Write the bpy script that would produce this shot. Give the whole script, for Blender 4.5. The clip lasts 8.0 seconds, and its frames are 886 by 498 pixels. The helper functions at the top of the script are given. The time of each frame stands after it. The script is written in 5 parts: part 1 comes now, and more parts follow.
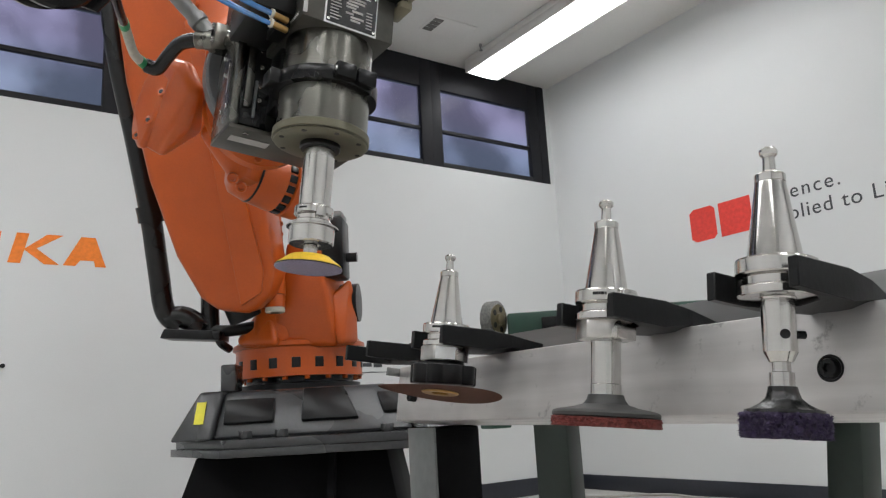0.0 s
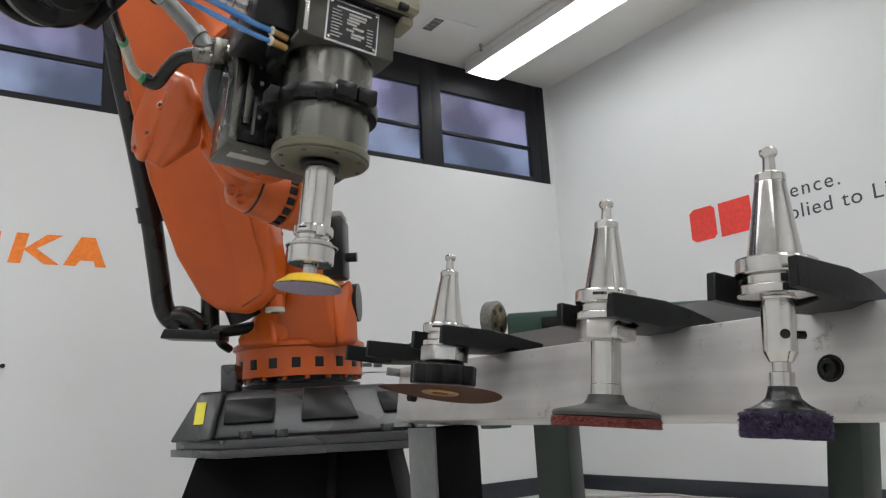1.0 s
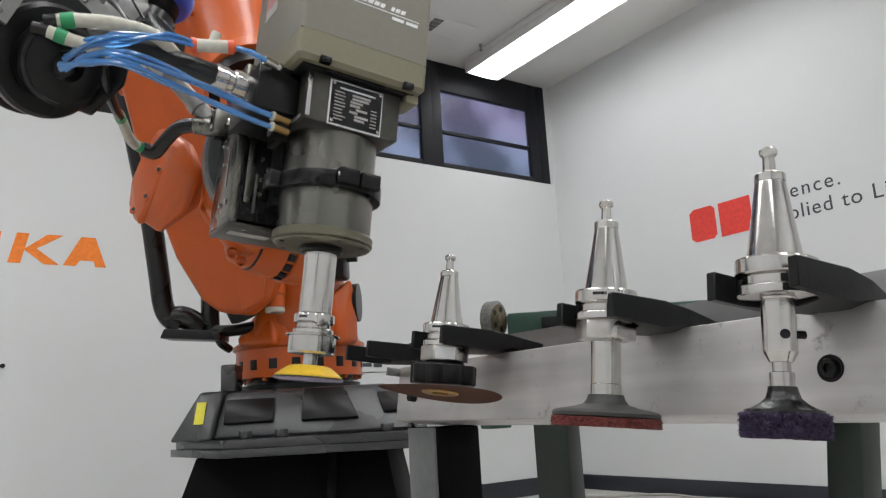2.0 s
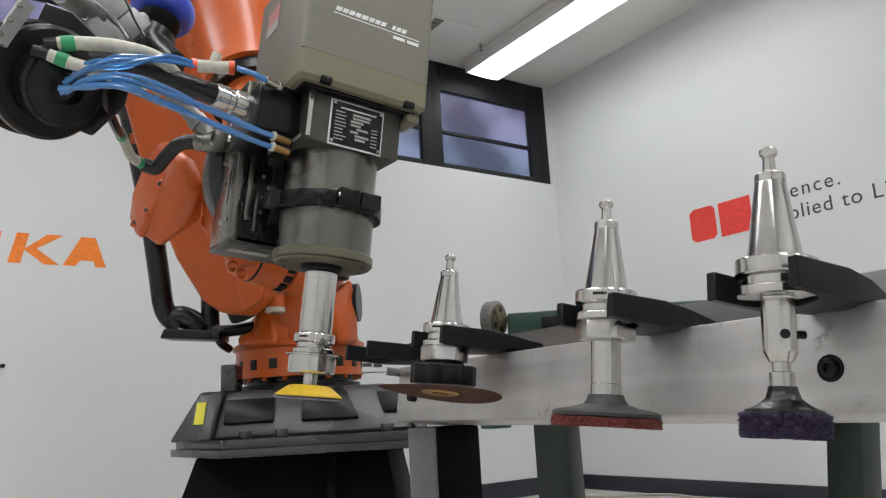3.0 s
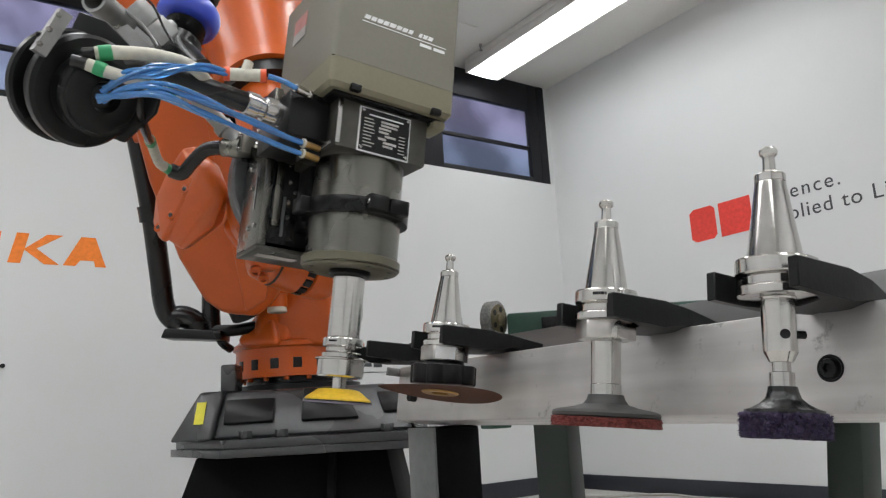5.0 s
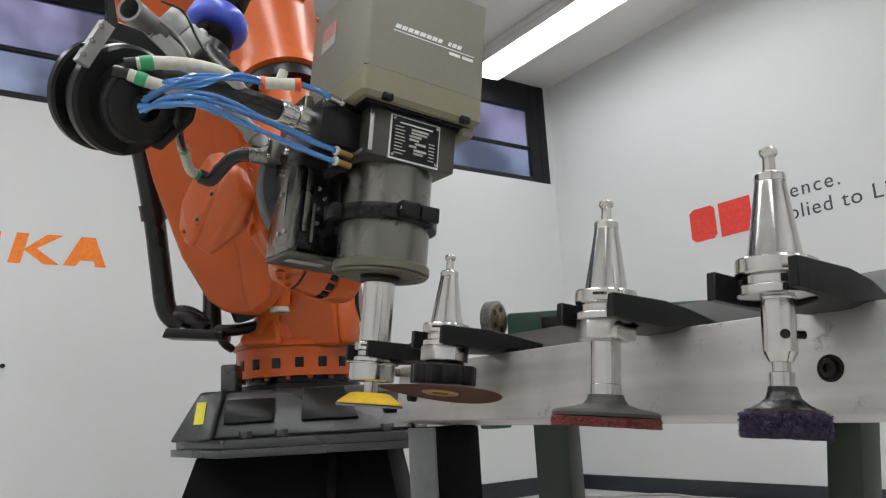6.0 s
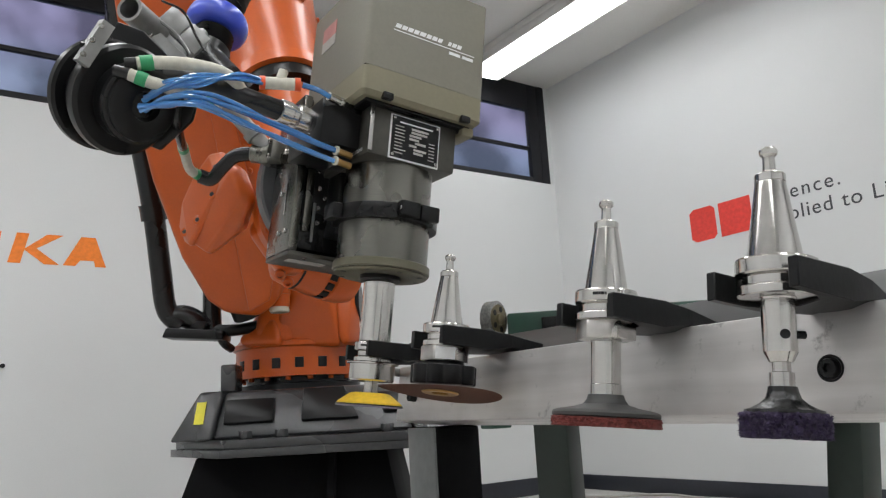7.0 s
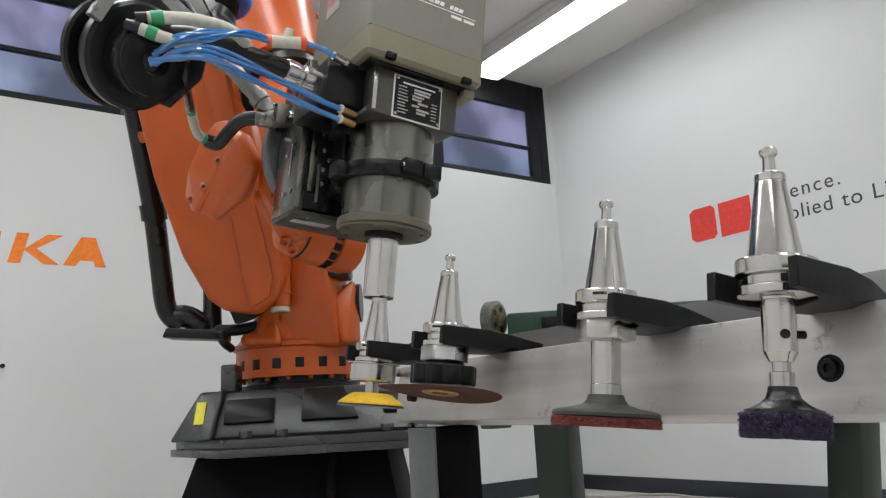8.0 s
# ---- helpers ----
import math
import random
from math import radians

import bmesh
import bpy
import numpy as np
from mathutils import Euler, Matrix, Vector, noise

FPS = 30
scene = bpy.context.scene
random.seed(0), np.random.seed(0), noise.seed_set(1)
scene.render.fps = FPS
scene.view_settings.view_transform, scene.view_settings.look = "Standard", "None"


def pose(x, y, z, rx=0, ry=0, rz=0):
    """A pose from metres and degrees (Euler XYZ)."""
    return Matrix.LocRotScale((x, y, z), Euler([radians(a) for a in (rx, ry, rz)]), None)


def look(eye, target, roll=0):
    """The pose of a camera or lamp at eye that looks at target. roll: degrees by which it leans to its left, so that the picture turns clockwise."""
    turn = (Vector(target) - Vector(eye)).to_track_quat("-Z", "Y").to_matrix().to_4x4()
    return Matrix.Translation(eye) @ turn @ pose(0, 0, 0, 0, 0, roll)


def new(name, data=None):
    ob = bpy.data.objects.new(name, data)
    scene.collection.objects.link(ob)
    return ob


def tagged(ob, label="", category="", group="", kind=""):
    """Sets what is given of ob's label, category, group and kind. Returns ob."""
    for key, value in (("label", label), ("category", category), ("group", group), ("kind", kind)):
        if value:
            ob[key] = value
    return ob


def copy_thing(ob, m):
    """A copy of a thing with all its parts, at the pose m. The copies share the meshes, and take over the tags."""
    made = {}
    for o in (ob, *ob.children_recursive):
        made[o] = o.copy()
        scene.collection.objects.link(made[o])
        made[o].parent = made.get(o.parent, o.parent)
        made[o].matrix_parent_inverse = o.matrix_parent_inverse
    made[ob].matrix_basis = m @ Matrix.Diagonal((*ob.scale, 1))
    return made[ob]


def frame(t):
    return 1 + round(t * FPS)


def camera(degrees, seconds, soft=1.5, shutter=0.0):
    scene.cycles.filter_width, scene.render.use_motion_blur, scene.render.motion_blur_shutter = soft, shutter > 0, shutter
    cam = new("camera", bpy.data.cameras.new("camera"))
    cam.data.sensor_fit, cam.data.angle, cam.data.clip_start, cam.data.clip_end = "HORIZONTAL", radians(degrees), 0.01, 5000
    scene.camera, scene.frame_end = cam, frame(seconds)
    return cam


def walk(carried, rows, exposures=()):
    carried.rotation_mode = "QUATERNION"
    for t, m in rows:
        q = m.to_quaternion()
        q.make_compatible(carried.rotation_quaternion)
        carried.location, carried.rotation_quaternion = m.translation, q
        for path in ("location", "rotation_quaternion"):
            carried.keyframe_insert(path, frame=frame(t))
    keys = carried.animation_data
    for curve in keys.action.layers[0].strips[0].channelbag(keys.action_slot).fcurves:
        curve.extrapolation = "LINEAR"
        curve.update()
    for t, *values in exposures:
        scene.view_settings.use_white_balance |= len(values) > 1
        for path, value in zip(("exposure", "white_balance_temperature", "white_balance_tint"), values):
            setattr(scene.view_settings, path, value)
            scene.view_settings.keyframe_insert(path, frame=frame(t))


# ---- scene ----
# The camera stands still, low, looking slightly up.
cam = camera(60.74, 8.0, soft=1.25, shutter=0.5)
EYE = Vector((0.0, 0.0, 0.66))
VIEW = look(EYE, EYE + Vector((0.5585, 0.8030, 0.2083)), -3.22)
walk(cam, [(0.0, VIEW), (8.0, VIEW)])

# ---- light ----
world = bpy.data.worlds.new("world")
scene.world = world
world.use_nodes = True
wn = world.node_tree
sky = wn.nodes.new("ShaderNodeTexSky")
sky.sky_type, sky.sun_disc = "NISHITA", False
sky.sun_elevation, sky.sun_rotation = radians(25), radians(160)
wn.links.new(sky.outputs[0], wn.nodes["Background"].inputs[0])
wn.nodes["Background"].inputs[1].default_value = 0.08
scene.view_settings.exposure = 0.0
TUBE_LIGHT = 11.2
END_LIGHT = 8.0                        # the lamp by the side wall, dimmed to darken the wall's top
OUTSIDE = 0.9

# ---- the plan, in metres ----
WX, WY, HC = 4.366, 4.549, 3.37        # right wall, back wall, ceiling
SILL = 2.49                            # underside of the window band
B_ = Vector((0.0420, 0.9991, 0.0086)).normalized()     # along the tool rack
U_ = Vector((0.1338, -0.0142, 0.9909))
U_ = (U_ - U_.dot(B_) * B_).normalized()               # the tools' axis
W_ = B_.cross(U_).normalized()                         # from the tools to the rack's beam
F4 = Vector((0.5785, 0.3543, 0.7579))                  # flange of the nearest tool holder
RACK = Matrix.Translation(F4) @ Matrix((W_, B_, U_)).transposed().to_4x4()
DOCK = 0.7358                                          # place of the first fork along the rack
BASE = pose(1.25, 2.88, 0, 0, 0, -34.82)               # the robot's foot


# ---- materials ----
def mat(name, color, rough=0.5, metal=0.0, grain=40.0, vary=0.10, bump=0.05, big=3.0, stain=0.12, coat=0.0, stretch=None, spec=0.5, turned=0.0, specks=0.0):
    m = bpy.data.materials.new(name)
    m.use_nodes = True
    nt = m.node_tree
    bs = nt.nodes["Principled BSDF"]
    tc = nt.nodes.new("ShaderNodeTexCoord")
    mp = nt.nodes.new("ShaderNodeMapping")
    if stretch:
        mp.inputs["Scale"].default_value = stretch
    nt.links.new(tc.outputs["Object"], mp.inputs[0])
    fine, wide = nt.nodes.new("ShaderNodeTexNoise"), nt.nodes.new("ShaderNodeTexNoise")
    fine.inputs["Scale"].default_value, fine.inputs["Detail"].default_value = grain, 4
    wide.inputs["Scale"].default_value, wide.inputs["Detail"].default_value = big, 3
    nt.links.new(mp.outputs[0], fine.inputs["Vector"])
    nt.links.new(tc.outputs["Object"], wide.inputs["Vector"])
    a = nt.nodes.new("ShaderNodeMapRange")
    a.inputs["From Min"].default_value, a.inputs["From Max"].default_value = 0.3, 0.7
    a.inputs["To Min"].default_value, a.inputs["To Max"].default_value = 1 - vary, 1 + vary
    nt.links.new(fine.outputs[0], a.inputs["Value"])
    c = nt.nodes.new("ShaderNodeMapRange")
    c.inputs["From Min"].default_value, c.inputs["From Max"].default_value = 0.3, 0.7
    c.inputs["To Min"].default_value, c.inputs["To Max"].default_value = 1 - stain, 1 + stain
    nt.links.new(wide.outputs[0], c.inputs["Value"])
    k = nt.nodes.new("ShaderNodeMath")
    k.operation = "MULTIPLY"
    nt.links.new(a.outputs[0], k.inputs[0])
    nt.links.new(c.outputs[0], k.inputs[1])
    if specks:
        sp, sr, k2 = nt.nodes.new("ShaderNodeTexNoise"), nt.nodes.new("ShaderNodeMapRange"), nt.nodes.new("ShaderNodeMath")
        sp.inputs["Scale"].default_value, sp.inputs["Detail"].default_value, sp.inputs["Roughness"].default_value = 34, 5, 0.7
        nt.links.new(tc.outputs["Object"], sp.inputs["Vector"])
        sr.inputs["From Min"].default_value, sr.inputs["From Max"].default_value = 0.60, 0.72
        sr.inputs["To Min"].default_value, sr.inputs["To Max"].default_value = 1.0, 1.0 - specks
        nt.links.new(sp.outputs[0], sr.inputs["Value"])
        k2.operation = "MULTIPLY"
        nt.links.new(k.outputs[0], k2.inputs[0])
        nt.links.new(sr.outputs[0], k2.inputs[1])
        k = k2
    mul = nt.nodes.new("ShaderNodeVectorMath")
    mul.operation = "SCALE"
    mul.inputs[0].default_value = color
    nt.links.new(k.outputs[0], mul.inputs["Scale"])
    nt.links.new(mul.outputs[0], bs.inputs["Base Color"])
    rr = nt.nodes.new("ShaderNodeMapRange")
    rr.inputs["To Min"].default_value, rr.inputs["To Max"].default_value = max(0.03, rough - 0.12), min(1, rough + 0.12)
    nt.links.new(wide.outputs[0], rr.inputs["Value"])
    nt.links.new(rr.outputs[0], bs.inputs["Roughness"])
    bs.inputs["Metallic"].default_value = metal
    bs.inputs["Coat Weight"].default_value = coat
    bs.inputs["Specular IOR Level"].default_value = spec
    bs.inputs["Coat Roughness"].default_value = 0.12
    if turned:
        tg = nt.nodes.new("ShaderNodeTangent")
        tg.direction_type, tg.axis = "RADIAL", "Z"
        nt.links.new(tg.outputs[0], bs.inputs["Tangent"])
        bs.inputs["Anisotropic"].default_value = turned
        bs.inputs["Anisotropic Rotation"].default_value = 0.25
    if bump:
        bp = nt.nodes.new("ShaderNodeBump")
        bp.inputs["Strength"].default_value, bp.inputs["Distance"].default_value = bump, 0.002
        nt.links.new(fine.outputs[0], bp.inputs["Height"])
        nt.links.new(bp.outputs[0], bs.inputs["Normal"])
    return m


def glow(name, color, strength):
    m = bpy.data.materials.new(name)
    m.use_nodes = True
    bs = m.node_tree.nodes["Principled BSDF"]
    bs.inputs["Base Color"].default_value = (*color, 1)
    bs.inputs["Emission Color"].default_value = (*color, 1)
    bs.inputs["Emission Strength"].default_value = strength
    return m


WALL = mat("wall_paint", (0.70, 0.71, 0.71), 0.55, grain=180, vary=0.015, bump=0.04, big=0.9, stain=0.03)
CEIL = mat("ceiling_paint", (0.74, 0.73, 0.70), 0.8, grain=90, vary=0.02, bump=0.05, big=0.8, stain=0.03)
FLOOR = mat("sealed_concrete", (0.57, 0.555, 0.525), 0.32, grain=30, vary=0.08, bump=0.03, big=1.3, stain=0.15)
SKIRT = mat("dark_rubber_skirting", (0.025, 0.028, 0.038), 0.45, stain=0.2)
FRAME = mat("dark_window_frame", (0.013, 0.013, 0.016), 0.58, spec=0.28)
ORANGE = mat("orange_robot_paint", (0.475, 0.083, 0.0085), 0.35, grain=120, vary=0.03, bump=0.06, big=4, stain=0.12, coat=0.2, spec=0.35)
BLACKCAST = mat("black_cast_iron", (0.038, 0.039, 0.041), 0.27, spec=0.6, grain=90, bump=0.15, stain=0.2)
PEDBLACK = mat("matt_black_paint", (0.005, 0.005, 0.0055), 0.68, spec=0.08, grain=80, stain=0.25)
BLACK = mat("black_plastic", (0.006, 0.006, 0.0065), 0.30, spec=0.28, grain=60, stain=0.2)
RUBBER = mat("black_rubber_hose", (0.006, 0.006, 0.0065), 0.27, spec=0.45, grain=60, stain=0.2)
ANOD = mat("black_anodised_plate", (0.008, 0.008, 0.0085), 0.28, 0.0, spec=0.28, grain=80, stain=0.2)
FORKM = mat("black_machined_plastic", (0.0055, 0.0058, 0.0063), 0.42, spec=0.28, grain=150, vary=0.15, bump=0.12, stain=0.15)
STEEL = mat("ground_steel", (0.56, 0.545, 0.525), 0.17, 1.0, grain=60, vary=0.05, bump=0.05, big=14, stain=0.06, stretch=(0.4, 0.4, 30), turned=0.55)
BRIGHT = mat("bright_turned_steel", (0.60, 0.585, 0.56), 0.10, 1.0, grain=60, vary=0.04, bump=0.05, big=20, stain=0.05, stretch=(0.3, 0.3, 40), turned=0.55)
SATIN = mat("satin_machined_steel", (0.56, 0.54, 0.52), 0.28, 1.0, grain=90, vary=0.08, bump=0.05, big=20, stain=0.1)
DARKSTEEL = mat("brushed_grey_steel", (0.20, 0.195, 0.175), 0.27, 1.0, grain=60, vary=0.08, bump=0.06, big=9, stain=0.12, stretch=(0.5, 0.5, 25), turned=0.6)
BEAMM = mat("mill_finish_steel", (0.57, 0.55, 0.54), 0.40, 0.5, grain=40, vary=0.13, bump=0.07, big=6, stain=0.27, stretch=(1, 0.08, 1.2), specks=0.5)
# OLIVE's paint again, yellowed for how light falls on the lower hood.
OLIVELOW = mat("olive_grey_paint_low_light", (0.215, 0.195, 0.130), 0.42, grain=160, vary=0.03, bump=0.05, big=6, stain=0.06)
STRIPM = mat("dark_grey_oiled_steel", (0.17, 0.17, 0.168), 0.42, 0.5, grain=40, vary=0.1, bump=0.05, big=7, stain=0.2, stretch=(1, 0.1, 1))
OLIVE = mat("olive_grey_housing_paint", (0.205, 0.193, 0.155), 0.42, grain=160, vary=0.03, bump=0.05, big=6, stain=0.05)
RIMM = mat("olive_anodised_rim", (0.16, 0.15, 0.105), 0.38, 0.4, grain=120, vary=0.05, bump=0.04, big=8, stain=0.1)
BLOCKM = mat("dark_bronze_anodised_block", (0.085, 0.082, 0.072), 0.38, 0.5, grain=70, stain=0.1)
LITLEG = mat("lit_leg_grey", (0.135, 0.142, 0.140), 0.40, grain=60, stain=0.1)
GREEN = mat("dark_green_paint", (0.012, 0.05, 0.032), 0.4, grain=60, stain=0.15)
GREENLEG = mat("dark_green_leg_paint", (0.015, 0.024, 0.018), 0.45, grain=60, stain=0.15)
ADAPT = mat("dull_grey_adapter_metal", (0.16, 0.165, 0.17), 0.4, 0.6, grain=60, bump=0.08, stain=0.15)
ALU = mat("cast_aluminium", (0.29, 0.29, 0.285), 0.40, 0.7, grain=60, bump=0.1, stain=0.12)
YELLOW = mat("yellow_foam_pad", (0.78, 0.5, 0.03), 0.5, grain=150, stain=0.08)
YLABEL = mat("yellow_label", (0.75, 0.68, 0.05), 0.5)
PURPLEF = mat("grey_violet_hook_face", (0.23, 0.2, 0.27), 0.85, grain=300, vary=0.2, bump=0.2)
BROWNDISC = mat("brown_fibre_disc", (0.11, 0.048, 0.03), 0.75, grain=400, vary=0.3, bump=0.3, stain=0.15)
MAROON = mat("maroon_fibre_web", (0.15, 0.033, 0.028), 0.9, grain=260, vary=0.5, bump=0.8, stain=0.2)
PURPLE = mat("dark_purple_fibre_web", (0.026, 0.016, 0.046), 0.8, grain=260, vary=0.6, bump=0.8, stain=0.3)
GREYPAD = mat("dark_grey_rubber_pad", (0.026, 0.0255, 0.024), 0.5, stain=0.25, specks=-0.9)
HUBB = mat("scuffed_black_rubber_hub", (0.012, 0.012, 0.0125), 0.22, spec=0.5, grain=60, stain=0.2, specks=-6.0)
WHEELM = mat("worn_grey_rubber_tread", (0.15, 0.15, 0.14), 0.6, grain=200, vary=0.4, bump=0.4, stain=0.25)
HUBM = mat("dull_bronze_hub", (0.19, 0.16, 0.10), 0.45, 0.7, grain=80, stain=0.2)
BRASS = mat("brass", (0.42, 0.26, 0.1), 0.35, 0.9)
BLUETUBE = mat("blue_air_tube", (0.085, 0.32, 0.74), 0.12, grain=50, coat=0.8, spec=0.7)
tube_shader = BLUETUBE.node_tree.nodes["Principled BSDF"]
tube_shader.inputs["Transmission Weight"].default_value = 0.45
BLUERING = mat("blue_plastic_ring", (0.045, 0.08, 0.55), 0.3, coat=0.3)
CREAM = mat("cream_cable_sleeve", (0.55, 0.53, 0.45), 0.6, grain=120, stain=0.1)
GREENTAPE = mat("green_tape", (0.03, 0.3, 0.12), 0.5)
REDORANGE = mat("orange_red_fitting", (0.75, 0.1, 0.03), 0.4)
WHITE = mat("white_print", (0.8, 0.8, 0.8), 0.5)
LABELRED = mat("pale_red_label", (0.5, 0.22, 0.2), 0.5)
LABELGREY = mat("pale_grey_label", (0.42, 0.4, 0.38), 0.5)
SIGNORANGE = mat("orange_wall_lettering", (0.93, 0.23, 0.015), 0.5, stain=0.03)
SIGNRED = mat("red_wall_lettering", (0.78, 0.06, 0.045), 0.5, stain=0.03)
SIGNGREY = mat("dark_grey_wall_lettering", (0.06, 0.065, 0.07), 0.5, stain=0.03)
VENTDARK = mat("vent_shadow_grey", (0.16, 0.155, 0.14), 0.7)
TUBE = glow("lamp_diffuser", (0.97, 0.985, 1.0), TUBE_LIGHT)
ENDTUBE = glow("dimmed_lamp_diffuser", (0.97, 0.985, 1.0), END_LIGHT)


# ---- mesh helpers ----
def finish(name, bm, material, smooth=35):
    me = bpy.data.meshes.new(name)
    bmesh.ops.recalc_face_normals(bm, faces=bm.faces)
    bm.to_mesh(me)
    bm.free()
    me.materials.append(material)
    for p in me.polygons:
        p.use_smooth = True
    me.set_sharp_from_angle(angle=radians(smooth))
    return me


def part(name, bm, material, parent, label="", smooth=35):
    ob = new(name, finish(name, bm, material, smooth))
    ob.parent = parent
    if label:
        tagged(ob, label)
    return ob


def thing(name, m, label, category, group="", kind=""):
    ob = new(name)
    ob.empty_display_size = 0.05
    ob.matrix_basis = m
    return tagged(ob, label, category, group, kind)


def solid(name, bm, material, m, label, category, group="", kind="", smooth=35):
    ob = new(name, finish(name, bm, material, smooth))
    ob.matrix_basis = m
    return tagged(ob, label, category, group, kind)


def add(bm, other, m=None):
    """Joins other into bm, moved by m."""
    if m is not None:
        bmesh.ops.transform(other, matrix=m, verts=other.verts)
    me = bpy.data.meshes.new("tmp")
    other.to_mesh(me)
    other.free()
    bm.from_mesh(me)
    bpy.data.meshes.remove(me)
    return bm


def box(x0, x1, y0, y1, z0, z1, bevel=0.0, seg=2):
    bm = bmesh.new()
    bmesh.ops.create_cube(bm, size=1)
    for v in bm.verts:
        v.co = Vector(((x0 + x1) / 2 + v.co.x * (x1 - x0), (y0 + y1) / 2 + v.co.y * (y1 - y0), (z0 + z1) / 2 + v.co.z * (z1 - z0)))
    if bevel:
        bmesh.ops.bevel(bm, geom=bm.edges[:], offset=bevel, segments=seg, affect="EDGES", profile=0.5)
    return bm


def prism(outline, z0, z1, bevel=0.0, seg=2):
    """A plate with that outline (x, y) between z0 and z1."""
    bm = bmesh.new()
    low = [bm.verts.new((x, y, z0)) for x, y in outline]
    top = [bm.verts.new((x, y, z1)) for x, y in outline]
    n = len(outline)
    bm.faces.new(low[::-1])
    bm.faces.new(top)
    for i in range(n):
        bm.faces.new((low[i], low[(i + 1) % n], top[(i + 1) % n], top[i]))
    bmesh.ops.recalc_face_normals(bm, faces=bm.faces)
    if bevel:
        sharp = [e for e in bm.edges if e.calc_face_angle(0) > 0.5]
        bmesh.ops.bevel(bm, geom=sharp, offset=bevel, segments=seg, affect="EDGES", profile=0.5)
    return bm


def frustum(low, top, bevel=0.0, seg=2):
    """A solid between two outlines of 3D points of equal count."""
    bm = bmesh.new()
    a, c = [bm.verts.new(p) for p in low], [bm.verts.new(p) for p in top]
    n = len(low)
    bm.faces.new(a[::-1])
    bm.faces.new(c)
    for i in range(n):
        bm.faces.new((a[i], a[(i + 1) % n], c[(i + 1) % n], c[i]))
    bmesh.ops.recalc_face_normals(bm, faces=bm.faces)
    if bevel:
        sharp = [e for e in bm.edges if e.calc_face_angle(0) > 0.35]
        bmesh.ops.bevel(bm, geom=sharp, offset=bevel, segments=seg, affect="EDGES", profile=0.5)
    return bm


def lathe(profile, seg=40, m=None, wobble=0.0):
    """A turned solid about z from (radius, height) pairs; a pair repeated makes a hard edge."""
    bm = bmesh.new()
    rings = []
    for r, z in profile:
        if r <= 0:
            rings.append([bm.verts.new((0, 0, z))])
        else:
            rings.append([bm.verts.new((r * math.cos(2 * math.pi * i / seg), r * math.sin(2 * math.pi * i / seg), z)) for i in range(seg)])
    for a, c in zip(rings, rings[1:]):
        for i in range(seg):
            j = (i + 1) % seg
            if len(a) == 1 and len(c) > 1:
                bm.faces.new((a[0], c[i], c[j]))
            elif len(c) == 1 and len(a) > 1:
                bm.faces.new((a[i], a[j], c[0]))
            elif len(a) > 1:
                bm.faces.new((a[i], a[j], c[j], c[i]))
    for ring in (rings[0], rings[-1]):
        if len(ring) > 1:
            bm.faces.new(ring)
    if m is not None:
        bmesh.ops.transform(bm, matrix=m, verts=bm.verts)
    return bm


def spline(points, steps=8):
    pts = [Vector(p) for p in points]
    pts = [2 * pts[0] - pts[1]] + pts + [2 * pts[-1] - pts[-2]]
    out = []
    for i in range(1, len(pts) - 2):
        p0, p1, p2, p3 = pts[i - 1:i + 3]
        for s in range(steps):
            t = s / steps
            out.append(0.5 * (2 * p1 + (p2 - p0) * t + (2 * p0 - 5 * p1 + 4 * p2 - p3) * t * t + (3 * p1 - p0 - 3 * p2 + p3) * t ** 3))
    out.append(pts[-2])
    return out


def tube(points, r, seg=12, steps=8, ribs=0.0, pitch=0.0):
    """A round tube along a smooth line; ribs deepen it in rings."""
    pts = spline(points, steps)
    if ribs:
        line, out = pts, []
        for a, c in zip(line, line[1:]):
            k = max(1, round((c - a).length / (pitch / 2)))
            out += [a.lerp(c, i / k) for i in range(k)]
        pts = out + [line[-1]]
    bm = bmesh.new()
    side, rings = None, []
    for i, p in enumerate(pts):
        d = (pts[min(i + 1, len(pts) - 1)] - pts[max(i - 1, 0)]).normalized()
        side = d.orthogonal().normalized() if side is None else (side - side.dot(d) * d).normalized()
        up = d.cross(side)
        rr = r - (ribs if ribs and i % 2 else 0)
        rings.append([bm.verts.new(p + rr * (math.cos(2 * math.pi * k / seg) * side + math.sin(2 * math.pi * k / seg) * up)) for k in range(seg)])
    for a, c in zip(rings, rings[1:]):
        for i in range(seg):
            bm.faces.new((a[i], a[(i + 1) % seg], c[(i + 1) % seg], c[i]))
    bm.faces.new(rings[0])
    bm.faces.new(rings[-1])
    return bm


def along(a, c):
    """The pose at a whose z axis points to c."""
    a, c = Vector(a), Vector(c)
    return Matrix.Translation(a) @ (c - a).to_track_quat("Z", "Y").to_matrix().to_4x4()


def rod(a, c, r, seg=20, r2=None):
    h = (Vector(c) - Vector(a)).length
    return lathe([(r, 0), (r2 or r, h)], seg, along(a, c))


def bolt_head(a, c, r=0.006, h=0.005):
    """A socket screw head at a, facing c."""
    return lathe([(r, 0), (r, h * 0.8), (r * 0.85, h), (r * 0.5, h), (r * 0.5, h * 0.4), (0, h * 0.4)], 12, along(a, c))


